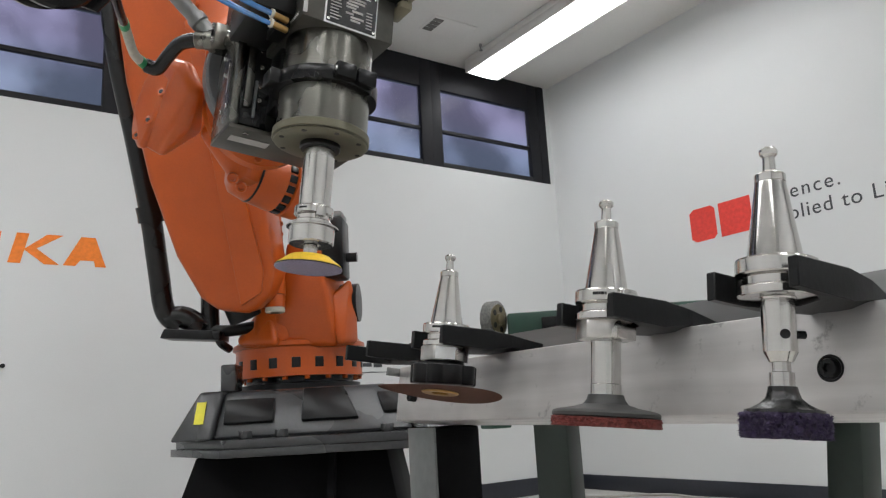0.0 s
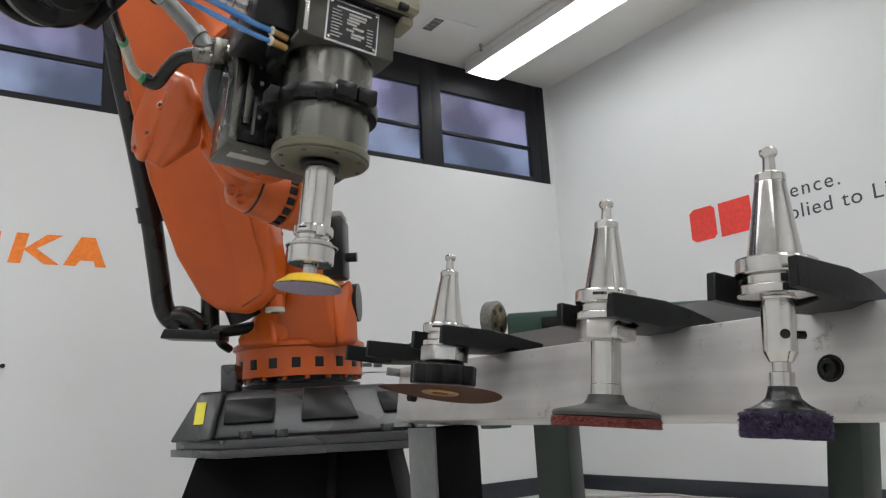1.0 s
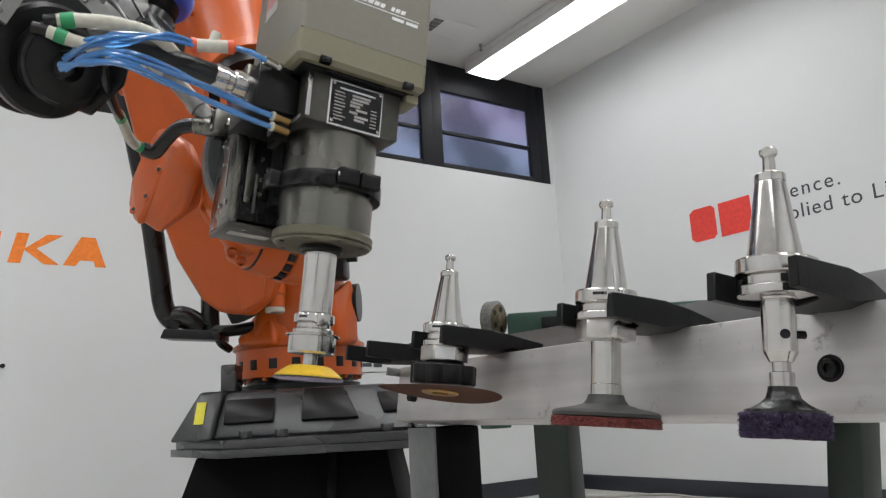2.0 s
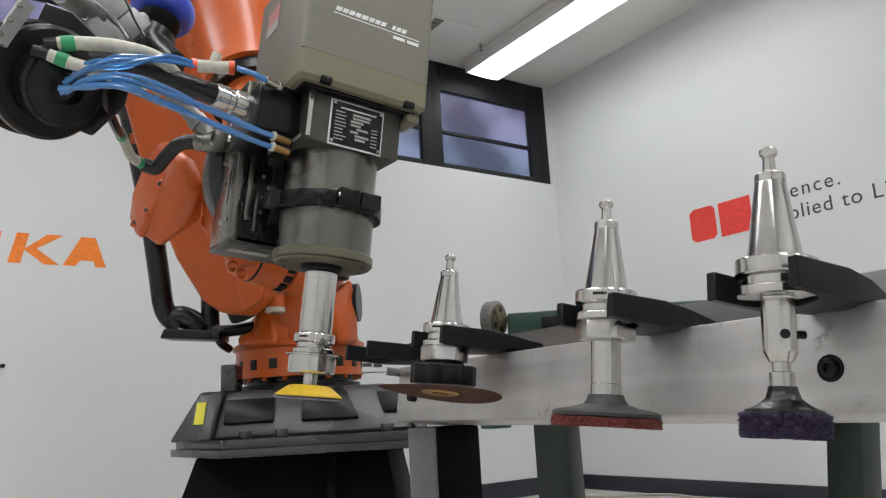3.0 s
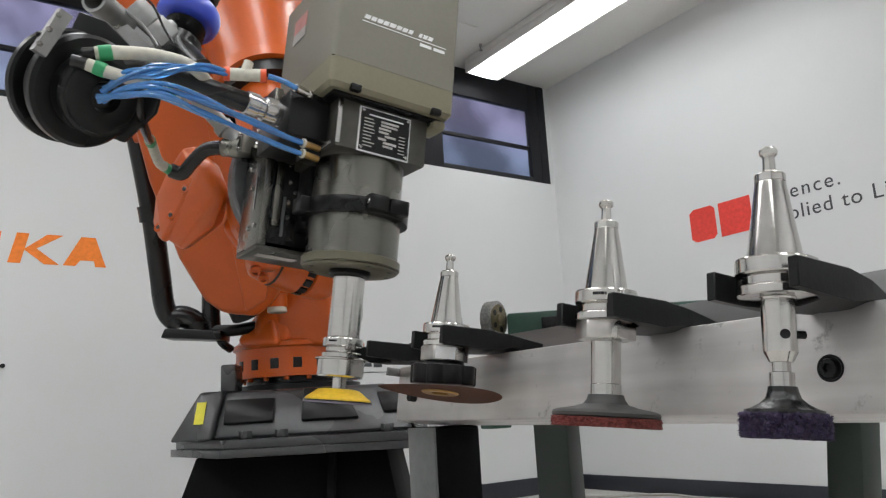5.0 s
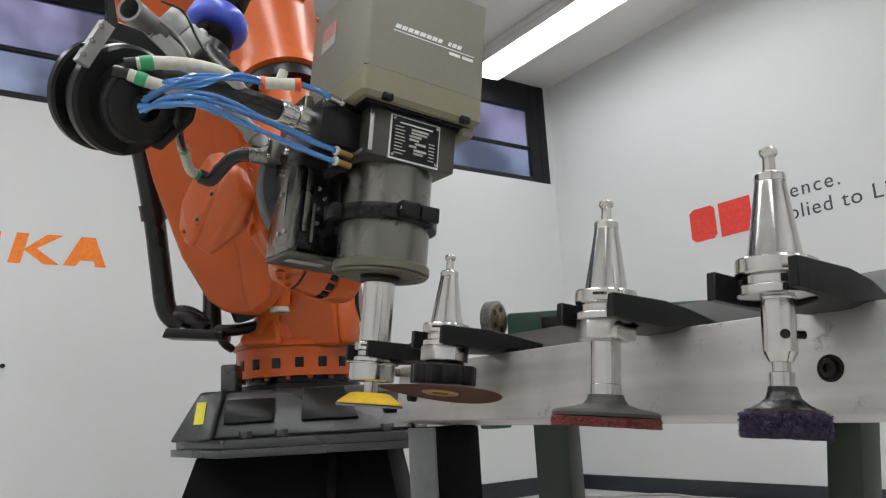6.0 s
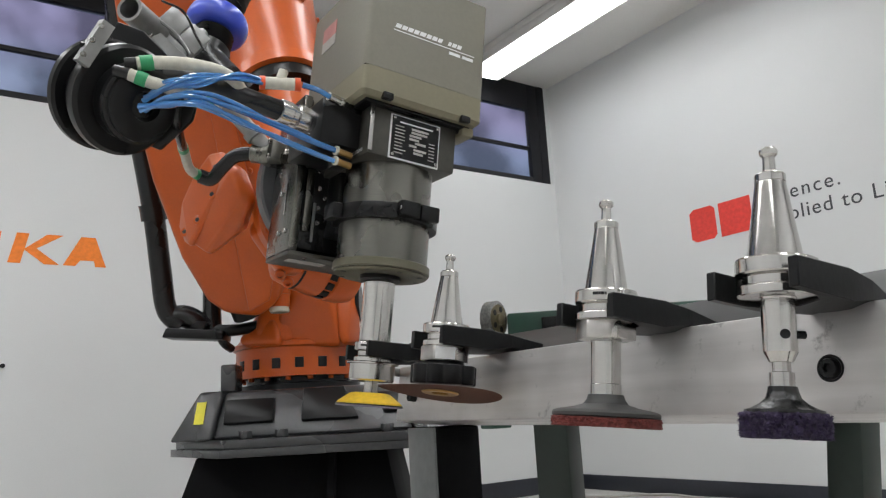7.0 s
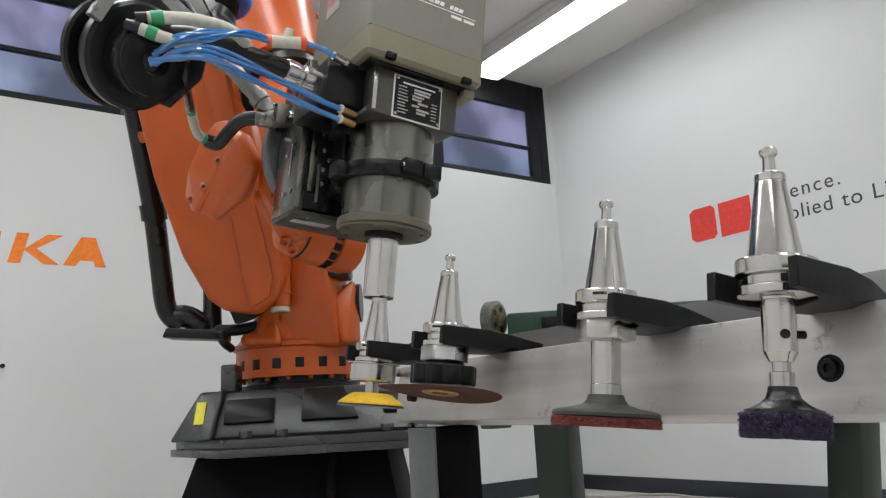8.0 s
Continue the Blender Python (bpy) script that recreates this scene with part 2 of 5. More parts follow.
def hull(balls, rings=8, seg=14):
    """A smooth cast shape: the skin stretched round a few balls (x, y, z, radius)."""
    bm = bmesh.new()
    for x, y, z, r in balls:
        bmesh.ops.create_uvsphere(bm, u_segments=seg, v_segments=rings, radius=r, matrix=Matrix.Translation((x, y, z)))
    out = bmesh.ops.convex_hull(bm, input=bm.verts)
    gone = [g for g in out["geom_interior"] + out["geom_unused"] if isinstance(g, bmesh.types.BMVert) and g.is_valid]
    keep = bmesh.new()
    pts = [v.co.copy() for v in bm.verts if v not in set(gone)]
    bm.free()
    for p in pts:
        keep.verts.new(p)
    bmesh.ops.convex_hull(keep, input=keep.verts)
    return keep


def hexagon(r, z0, z1, turn=0):
    return prism([(r * math.cos(radians(60 * i + turn)), r * math.sin(radians(60 * i + turn))) for i in range(6)], z0, z1, 0.0008, 1)


# ---- the room ----
FLAT = Matrix.Identity(4)
LX, FY = -2.4, -2.6                    # the unseen walls

solid("floor", box(LX - 0.2, WX + 0.2, FY - 0.2, WY + 0.2, -0.15, 0), FLOOR, FLAT, "sealed grey-beige concrete floor", "floor", kind="structure")
solid("ceiling", box(LX - 0.2, WX + 0.2, FY - 0.2, WY + 0.2, HC, HC + 0.15), CEIL, FLAT, "white painted plaster ceiling", "ceiling", kind="structure")
solid("wall_north", box(LX, WX, WY, WY + 0.2, 0, SILL), WALL, FLAT, "smooth off-white painted wall below high windows", "wall", kind="structure")
solid("wall_east", box(WX, WX + 0.2, FY, WY + 0.2, 0, HC), WALL, FLAT, "smooth off-white painted side wall with lettering", "wall", kind="structure")
solid("wall_west", box(LX - 0.2, LX, FY, WY + 0.2, 0, HC), WALL, FLAT, "off-white painted wall", "wall", kind="structure")
solid("wall_south", box(LX - 0.2, WX + 0.2, FY - 0.2, FY, 0, HC), WALL, FLAT, "off-white painted wall", "wall", kind="structure")
solid("baseboard_north", box(LX, WX - 0.012, WY - 0.012, WY - 0.0005, 0, 0.125, 0.003), SKIRT, FLAT, "dark blue-black rubber baseboard along the wall", "baseboard", kind="structure")
solid("baseboard_east", box(WX - 0.012, WX - 0.0005, FY, WY - 0.0005, 0, 0.11, 0.003), SKIRT, FLAT, "dark blue-black rubber baseboard along the wall", "baseboard", kind="structure")


def glass_material():
    m = bpy.data.materials.new("window_glass")
    m.use_nodes = True
    bs = m.node_tree.nodes["Principled BSDF"]
    bs.inputs["Base Color"].default_value = (0.92, 0.94, 0.98, 1)
    bs.inputs["Transmission Weight"].default_value = 1
    bs.inputs["Roughness"].default_value = 0.22
    bs.inputs["IOR"].default_value = 1.12
    return m


GLASS = glass_material()


def window(x0, x1, number):
    """One steel window: frame, a mid rail and two panes, in the band under the ceiling."""
    z0, zm, z1 = SILL + 0.04, 2.79, 3.13
    w = thing(f"window_{number}", pose(x0, WY + 0.03, SILL), "dark metal window with two stacked clear panes", "window", kind="structure")
    wd = x1 - x0
    fr = bmesh.new()
    add(fr, box(-0.09, 0, -0.03, 0.022, 0, HC - SILL - 0.002, 0.004))
    add(fr, box(wd, wd + 0.105, -0.03, 0.022, 0, HC - SILL - 0.002, 0.004))
    add(fr, box(0.0005, wd - 0.0005, -0.03, 0.022, 0, z0 - SILL, 0.004))
    add(fr, box(0.0005, wd - 0.0005, -0.03, 0.022, z1 - SILL, HC - SILL - 0.002, 0.004))
    part("window_frame", fr, FRAME, w)
    part("mid_rail", box(0.001, wd - 0.001, -0.018, 0.016, zm - SILL - 0.014, zm - SILL + 0.014, 0.003), FRAME, w)
    for a, c in ((z0, zm - 0.0145), (zm + 0.0145, z1)):
        g = part("pane", box(0.002, wd - 0.002, 0.004, 0.010, a - SILL + 0.001, c - SILL - 0.001), GLASS, w, "clear window glass")
        g.visible_shadow = False


for k, (a, c) in enumerate(((3.222, 4.13), (2.112, 3.03), (0.98, 1.90), (-0.15, 0.77), (-1.28, -0.36))):
    window(a, c, k + 1)
solid("trim_window_end", box(4.236, 4.317, WY - 0.004, WY + 0.1, SILL + 0.001, HC - 0.001, 0.003), FRAME, FLAT, "dark painted window end post in the corner", "window trim", kind="structure")
solid("wall_north_pier", box(4.3175, WX - 0.0005, WY, WY + 0.2, SILL + 0.0005, HC - 0.0005), WALL, FLAT, "narrow off-white wall strip beside the windows", "wall", kind="structure")
solid("trim_window_start", box(LX + 0.001, -1.372, WY + 0.001, WY + 0.1, SILL + 0.001, HC - 0.001, 0.003), FRAME, FLAT, "dark painted window end panel", "window trim", kind="structure")


def outside_material():
    """A dull late sky with soft dark shapes of trees and buildings."""
    m = bpy.data.materials.new("view_outside")
    m.use_nodes = True
    nt = m.node_tree
    nt.nodes.remove(nt.nodes["Principled BSDF"])
    tc, n1 = nt.nodes.new("ShaderNodeTexCoord"), nt.nodes.new("ShaderNodeTexNoise")
    n1.inputs["Scale"].default_value, n1.inputs["Detail"].default_value = 1.5, 4
    nt.links.new(tc.outputs["Object"], n1.inputs["Vector"])
    sep = nt.nodes.new("ShaderNodeSeparateXYZ")
    nt.links.new(tc.outputs["Object"], sep.inputs[0])
    h = nt.nodes.new("ShaderNodeMapRange")
    h.inputs["From Min"].default_value, h.inputs["From Max"].default_value = 3.35, 3.75
    nt.links.new(sep.outputs[2], h.inputs["Value"])
    tone = nt.nodes.new("ShaderNodeMixRGB")
    tone.inputs[1].default_value, tone.inputs[2].default_value = (0.28, 0.34, 0.51, 1), (0.36, 0.34, 0.54, 1)
    nt.links.new(h.outputs[0], tone.inputs[0])
    k = nt.nodes.new("ShaderNodeMapRange")
    k.inputs["From Min"].default_value, k.inputs["From Max"].default_value = 0.42, 0.58
    k.inputs["To Min"].default_value, k.inputs["To Max"].default_value = 0.35, 1.0
    nt.links.new(n1.outputs[0], k.inputs["Value"])
    mul = nt.nodes.new("ShaderNodeVectorMath")
    mul.operation = "SCALE"
    nt.links.new(tone.outputs[0], mul.inputs[0])
    nt.links.new(k.outputs[0], mul.inputs["Scale"])
    em = nt.nodes.new("ShaderNodeEmission")
    em.inputs["Strength"].default_value = OUTSIDE
    nt.links.new(mul.outputs[0], em.inputs[0])
    nt.links.new(em.outputs[0], nt.nodes["Material Output"].inputs[0])
    return m


solid("backdrop", box(-6, 9, WY + 1.6, WY + 1.65, 1.0, 7.0), outside_material(), FLAT, "dull lavender-blue view outside the windows", "backdrop", kind="structure")


# ---- ceiling things ----
def ceiling_lamp(x, y0, y1, label, tubes):
    lamp = thing("ceiling_lamp", pose(x, y0, HC), label, "lamp", "ceiling lamps")
    n = y1 - y0
    shell = box(-0.165, 0.165, 0, n, -0.05, -0.001, 0.006)
    for k in (-1, 1):
        add(shell, box(min(k * 0.150, k * 0.165), max(k * 0.150, k * 0.165), 0.0, n, -0.115, -0.0505, 0.003))
        add(shell, box(-0.149, 0.149, (0.0 if k < 0 else n - 0.012), (0.012 if k < 0 else n), -0.112, -0.0505, 0.003))
    part("housing", shell, CEIL, lamp, "white metal lamp housing")
    arc = [(-0.149, -0.106), (-0.11, -0.116), (0.0, -0.121), (0.11, -0.116), (0.149, -0.106), (0.149, -0.10), (-0.149, -0.10)]
    part("diffuser", frustum([(px, 0.0125, pz) for px, pz in arc], [(px, n - 0.0125, pz) for px, pz in arc]), tubes, lamp, "bright white lamp diffuser", 60)
    return lamp


ceiling_lamp(3.55, 1.9, 4.42, "long white fluorescent lamp glowing under the ceiling", ENDTUBE)
# Three more lamps out of view, added to fill the room with light.
ceiling_lamp(1.95, -2.4, 2.4, "long white fluorescent lamp glowing under the ceiling", TUBE)
ceiling_lamp(0.35, -1.6, 3.3, "long white fluorescent lamp glowing under the ceiling", TUBE)
ceiling_lamp(-1.25, -1.6, 3.3, "long white fluorescent lamp glowing under the ceiling", TUBE)

vent = thing("ceiling_vent", pose(2.885, 4.06, HC - 0.001), "small grey slotted vent in a ceiling panel", "vent")
part("panel", box(-0.09, 0.28, -0.11, 0.11, -0.006, 0, 0.002), CEIL, vent)
# Dark bars under the panel stand for the shade in its slots.
for k in range(4):
    part("slot_shadow", box(-0.075, 0.0, -0.085 + 0.045 * k, -0.05 + 0.045 * k, -0.012, -0.0065, 0.001), VENTDARK, vent)
solid("sprinkler_head", add(lathe([(0.012, 0), (0.012, -0.02), (0.005, -0.022), (0.005, -0.05)], 12), lathe([(0.014, -0.05), (0.014, -0.054)], 12)), ALU, pose(3.34, 4.15, HC), "small metal sprinkler head under the ceiling", "sprinkler")

# ---- lettering on the walls ----
NORTH = Matrix.Translation((0, WY - 0.002, 0)) @ pose(0, 0, 0, 90)      # x along the wall, y up
sign = thing("wall_logo", NORTH, "row of plain orange shapes on the white wall", "sign")
for x0, x1, slant in ((-0.46, -0.24, 0.02), (-0.20, 0.03, 0.0), (0.07, 0.30, 0.02)):
    part("shape", prism([(x0, 1.557), (x1 - slant, 1.557), (x1, 1.724), (x0 + slant, 1.724)], 0, 0.0015), SIGNORANGE, sign)
part("shape", prism([(0.335, 1.557), (0.395, 1.557), (0.432, 1.724), (0.372, 1.724)], 0, 0.0015), SIGNORANGE, sign)
part("shape", prism([(0.408, 1.634), (0.510, 1.557), (0.585, 1.557), (0.470, 1.642), (0.600, 1.724), (0.520, 1.724)], 0, 0.0015), SIGNORANGE, sign)
part("shape", prism([(0.602, 1.557), (0.665, 1.557), (0.690, 1.59), (0.760, 1.59), (0.768, 1.557), (0.824, 1.557), (0.765, 1.724), (0.690, 1.724)], 0, 0.0015), SIGNORANGE, sign)

EAST = Matrix.Translation((WX - 0.002, 0, 0)) @ Matrix(((0, 0, -1), (-1, 0, 0), (0, 1, 0))).to_4x4()   # x along the wall, y up
logo = thing("wall_badge", EAST, "two plain red blocks side by side on the white wall", "sign")
part("block", prism([(-3.235, 1.72), (-3.20, 1.695), (-3.06, 1.695), (-3.03, 1.72), (-3.03, 1.90), (-3.06, 1.925), (-3.20, 1.925), (-3.235, 1.90)], 0, 0.0015), SIGNRED, logo)
part("block", prism([(-3.00, 1.69), (-2.76, 1.69), (-2.76, 1.92), (-3.00, 1.92)], 0, 0.0015), SIGNRED, logo)


def wording(text, x, y, size, align="LEFT", gap=1.2):
    cu = bpy.data.curves.new("wall_text", "FONT")
    cu.body, cu.size, cu.align_x, cu.extrude, cu.space_character = text, size, align, 0.0008, gap
    cu.materials.append(SIGNGREY)
    ob = new("wall_text", cu)
    ob.matrix_basis = EAST @ pose(x, y, 0.0005)
    return tagged(ob, f"dark grey wall lettering reading {text}", "sign")


wording("Science.", -2.165, 1.825, 0.128, "RIGHT")
wording("Applied to Life.", -2.672, 1.69, 0.128, gap=1.12)

notice = thing("wall_notice", NORTH, "faint dark lettering over a thin line on the wall", "sign")
for x0, x1, z0, z1 in ((2.44, 2.52, 0.975, 1.0), (2.535, 2.60, 0.97, 1.0), (2.40, 2.80, 0.935, 0.939)):
    part("bar", prism([(x0, z0), (x1, z0), (x1, z1), (x0, z1)], 0, 0.001), SIGNGREY, notice)
solid("wall_hook", lathe([(0.012, 0), (0.012, 0.006), (0.006, 0.01), (0, 0.011)], 12), BLACK, NORTH @ pose(0.345, 1.01, 0), "small black screw head in the white wall", "screw")


# ---- the tool rack ----
def on_rack(x, y, z=0.0):
    return RACK @ Matrix.Translation((x, y, z))


rack = thing("tool_rack", RACK, "bare steel beam rack on grey legs, holding tool holders", "rack")
part("beam", box(0.092, 0.19, -0.75, 0.815, -0.108, -0.0135, 0.004), BEAMM, rack, "mill-finish steel box beam with faint stains")
part("rear_strip", box(0.1905, 0.199, -0.75, 0.684, -0.06, 0.0394, 0.001), STRIPM, rack, "upright steel strip behind the beam")
hole = lathe([(0.0122, 0), (0.0122, 0.0012), (0.0108, 0.0012), (0.0100, 0.0002), (0, 0.0002)], 32)
part("bolt", add(hole, lathe([(0.0085, 0.0004), (0.0085, 0.004), (0.0075, 0.0055), (0.0042, 0.0055), (0.0042, 0.001), (0, 0.001)], 24)), ANOD, rack, "black socket bolt recessed in the beam").matrix_basis = Matrix.Translation((0.0918, 0.0125, -0.069)) @ pose(0, 0, 0, 0, -90, 0)
part("bolt", lathe([(0.0065, 0), (0.0065, 0.012), (0.005, 0.014), (0.003, 0.014), (0.003, 0.006), (0, 0.006)], 16), ANOD, rack).matrix_basis = Matrix.Translation((0.0918, 0.75, -0.0701)) @ pose(0, 0, 0, 0, -90, 0)
part("end_tab", box(0.07, 0.10, 0.816, 0.822, -0.03, -0.016, 0.001), ALU, rack, "small aluminium tab on the beam's end")


def rack_leg(x, y, half, top):
    leg = box(-half, half, -half, half, 0.008, top, 0.006)
    add(leg, box(-half * 1.7, half * 1.7, -half * 1.7, half * 1.7, 0, 0.0081, 0.001))
    return leg


m = RACK.inverted()
for s, half in ((0.745, 0.043), (-0.62, 0.043)):
    foot = RACK @ Vector((0.15, s, -0.112))
    # Light put into the colours: near-black leg, paler slab on its lit side.
    leg = part("leg", rack_leg(0, 0, half, foot.z), PEDBLACK, rack, "square steel leg, near black for shade, one side paler for light")
    part("side_plate", box(-half - 0.005, -half - 0.0003, -half, half, 0.0085, foot.z, 0.0015), LITLEG, leg, "thin grey slab for the leg's lit side")
    leg.matrix_basis = m @ Matrix.Translation((foot.x, foot.y, 0)) @ pose(0, 0, 0, 0, 0, -2.4)


def fork(y):
    """A black plastic fork: two prongs round the flange, a wide root on the beam."""
    f = thing("tool_fork", on_rack(0, y, -0.0245), "black machined plastic tool fork on the steel beam", "fork", "tool forks")
    o = [(-0.031, -0.043), (-0.031, -0.034), (0.006, -0.0325), (0.022, -0.025), (0.0325, 0.0), (0.022, 0.025), (0.006, 0.0325), (-0.031, 0.034),
         (-0.031, 0.043), (0.045, 0.040), (0.0912, 0.031), (0.0925, 0.0307), (0.104, 0.027), (0.168, 0.006), (0.168, -0.006), (0.104, -0.027), (0.0925, -0.0307), (0.0912, -0.031), (0.045, -0.040)]
    part("body", frustum([(x, y, 0.0115 if x > 0.09 else 0.0) for x, y in o], [(x, y, 0.0245 + (0.004 if x > 0.04 else 0)) for x, y in o], 0.0010, 1), FORKM, f)
    for k in (-1, 1):
        part("screw", bolt_head((0.060, 0.018 * k, 0.0284), (0.060, 0.018 * k, 1), 0.006, 0.005), ANOD, f)
    return f


first = fork(0.0)
for s, lift in ((0.1969, 0.001), (0.5139, 0.0055), (DOCK, 0.006)):
    copy_thing(first, on_rack(0, s, -0.0245 + lift))

TAPER = [(0.0305, -0.0225), (0.0318, -0.0215), (0.0318, -0.0155), (0.0305, -0.0140), (0.0265, -0.0125), (0.0265, -0.0065), (0.0305, -0.0050), (0.0322, -0.0035), (0.0322, 0.0072), (0.0315, 0.0088),
         (0.0226, 0.0088), (0.0224, 0.0100), (0.0126, 0.0759), (0.0124, 0.0768), (0.0128, 0.0773), (0.0128, 0.0835), (0.0115, 0.0850), (0.0075, 0.0852), (0.0055, 0.0874), (0.0050, 0.0999), (0.0072, 0.1023), (0.0077, 0.1042), (0.0075, 0.1066), (0.0058, 0.1086), (0, 0.1086)]


def holder(m, label, printed=True):
    t = thing("tool_holder", m, label, "tool holder", "tool holders on the rack")
    part("taper", lathe([(0, -0.0225)] + TAPER, 56), BRIGHT, t, "polished steel taper with pull stud", 12)
    for k in (-1, 1):
        part("drive_key", box(-0.008, 0.008, k * 0.030 - 0.004, k * 0.030 + 0.004, -0.010, 0.0075, 0.001), STEEL, t)
    for a in (-156, -152, -149, -145, -141, -138, -134) if printed else ():
        part("print_bar", box(-0.0009, 0.0009, -0.0004, 0.0003, 0.0012, 0.0042), ANOD, t).matrix_basis = pose(0, 0, 0, 0, 0, a + 90) @ pose(0, -0.0322, 0)
    return t


def web(r, z0, z1, seed, rough=0.004, fibres=300):
    """A ragged open-web abrasive pad."""
    random.seed(seed)
    seg, lay = 150, 9
    bm = bmesh.new()
    rings = []
    for k in range(lay + 1):
        z = z0 + (z1 - z0) * k / lay
        rings.append([bm.verts.new(((r + random.uniform(-rough, rough * 0.4)) * math.cos(2 * math.pi * i / seg), (r + random.uniform(-rough, rough * 0.4)) * math.sin(2 * math.pi * i / seg), z + random.uniform(-0.2, 0.2) * rough)) for i in range(seg)])
    for a, c in zip(rings, rings[1:]):
        for i in range(seg):
            bm.faces.new((a[i], a[(i + 1) % seg], c[(i + 1) % seg], c[i]))
    for ring, z in ((rings[0], z0), (rings[-1], z1)):
        c = bm.verts.new((0, 0, z))
        for i in range(seg):
            bm.faces.new((ring[i], ring[(i + 1) % seg], c))
    for k in range(fibres):                                # loose fibres
        a, z = random.uniform(0, 6.283), random.uniform(z0, z1)
        p = Vector((r * math.cos(a), r * math.sin(a), z)) * 1.0
        p.z = z
        d = Vector((math.cos(a + random.uniform(-1, 1)), math.sin(a + random.uniform(-1, 1)), random.uniform(-0.6, 0.5)))
        q = p + d.normalized() * random.uniform(0.001, rough * 0.75)
        side = d.orthogonal().normalized() * random.uniform(0.0004, 0.0011)
        bm.faces.new([bm.verts.new(v) for v in (p - side, p + side, q)])
    return bm


# a purple stripping disc in a side-lock shank
LEAN = (2.6, -1.45)                                    # the tools hang a little out of square with the beam
t4 = holder(on_rack(0.0028, -0.0004) @ pose(0, 0, 0, 1.3, -2.4), "polished steel tool holder with a purple web disc", False)
part("shank", lathe([(0, -0.0226), (0.0148, -0.0226), (0.0135, -0.0240), (0.0135, -0.067), (0.0092, -0.0752), (0, -0.0752)], 44), BRIGHT, t4, "bright cylindrical shank", 12)
part("set_screw", rod((0.0125, -0.0070, -0.052), (0.0185, -0.0105, -0.052), 0.0034, 14), ANOD, t4, "black set screw")
# Flat dark disc stands for the shade in the cross hole.
cross = lathe([(0.0040, -0.001), (0.0040, 0.0004), (0.0, 0.0005)], 24)
part("cross_hole_shade", cross, ANOD, t4, "dark disc for the shade in the cross hole").matrix_basis = along((-0.0081, -0.0108, -0.0535), (-0.0162, -0.0216, -0.0535))
part("arbor", lathe([(0, -0.0753), (0.0072, -0.0753), (0.0072, -0.0828), (0.0096, -0.0835), (0.0096, -0.0945), (0, -0.0945)], 36), STEEL, t4, "bright steel arbor", 12)
part("hub", lathe([(0, -0.0946), (0.0112, -0.0946), (0.0118, -0.098), (0.0138, -0.104), (0.0190, -0.1085), (0.0260, -0.1120), (0.0300, -0.1130), (0.0305, -0.1155), (0, -0.1155)], 44), HUBB, t4, "glossy scuffed black flared backing hub")
part("web_disc", web(0.0332, -0.1350, -0.1158, 5, 0.0045, 900), PURPLE, t4, "coarse dark purple abrasive web disc", 180)

# a maroon pad on a grey rubber backing
t3 = holder(on_rack(0, 0.1969, 0.003) @ pose(0, 0, 0, 2.0, -2.2), "polished steel tool holder with a maroon web pad")
part("hex_nut", hexagon(0.0310, -0.0415, -0.0226, 8), SATIN, t3, "satin steel hexagon nut")
part("shank", lathe([(0, -0.0416), (0.0160, -0.0416), (0.0160, -0.0430), (0.0152, -0.0435), (0.0152, -0.0860), (0.0157, -0.0866), (0.0157, -0.0968), (0, -0.0968)], 44), BRIGHT, t3, "bright cylindrical shank", 12)
part("backing_pad", lathe([(0, -0.0969), (0.0178, -0.0969), (0.0195, -0.1020), (0.0230, -0.1065), (0.0330, -0.1095), (0.0480, -0.1120), (0.0530, -0.1138), (0.0542, -0.1155), (0.0542, -0.1185), (0.0525, -0.1197), (0, -0.1197)], 56), GREYPAD, t3, "worn dark grey rubber backing pad")
part("web_pad", web(0.0545, -0.1288, -0.1199, 7, 0.0026, 420), MAROON, t3, "maroon non-woven abrasive pad", 180)

# a brown fibre disc under a black lobed nut
t2 = holder(on_rack(0, 0.5139, 0.005) @ pose(0, 0, 0, 2.5, -1.7), "polished steel tool holder with a brown fibre disc")
part("hex_nut", hexagon(0.0335, -0.0420, -0.0226, 30), SATIN, t2, "satin steel hexagon nut")
part("nut_neck", lathe([(0, -0.0474), (0.030, -0.0474), (0.027, -0.0421), (0, -0.0421)], 36), BLACK, t2)
# White slab paints the bright reflection on the nut's front facet.
part("facet_glint", box(-0.0135, 0.0135, -0.0007, 0.0, -0.0405, -0.0240), WHITE, t2, "white slab for the glint on the nut's front facet").matrix_basis = pose(0, 0, 0, 0, 0, -30) @ pose(0, -0.0292, 0)
lobes = [(0.046 - 0.0065 * (0.5 + 0.5 * math.cos(9 * a)) ** 2, a) for a in (2 * math.pi * i / 96 for i in range(96))]
part("lobed_nut", prism([(r * math.cos(a), r * math.sin(a)) for r, a in lobes], -0.0735, -0.0475, 0.002, 2), BLACK, t2, "black lobed backing nut")
bm = bmesh.new()
seg = 96
rings = []
for r in (0.012, 0.042, 0.060, 0.073, 0.0850):
    rings.append([bm.verts.new((r * math.cos(2 * math.pi * i / seg), r * math.sin(2 * math.pi * i / seg),
                                -0.0780 + 0.0022 * (r / 0.0875) ** 2 * math.cos(2 * (2 * math.pi * i / seg) + 2.2) - 0.002 * (r / 0.0875) ** 2)) for i in range(seg)])
for a, c in zip(rings, rings[1:]):
    for i in range(seg):
        bm.faces.new((a[i], a[(i + 1) % seg], c[(i + 1) % seg], c[i]))
bmesh.ops.solidify(bm, geom=bm.faces[:], thickness=0.0012)
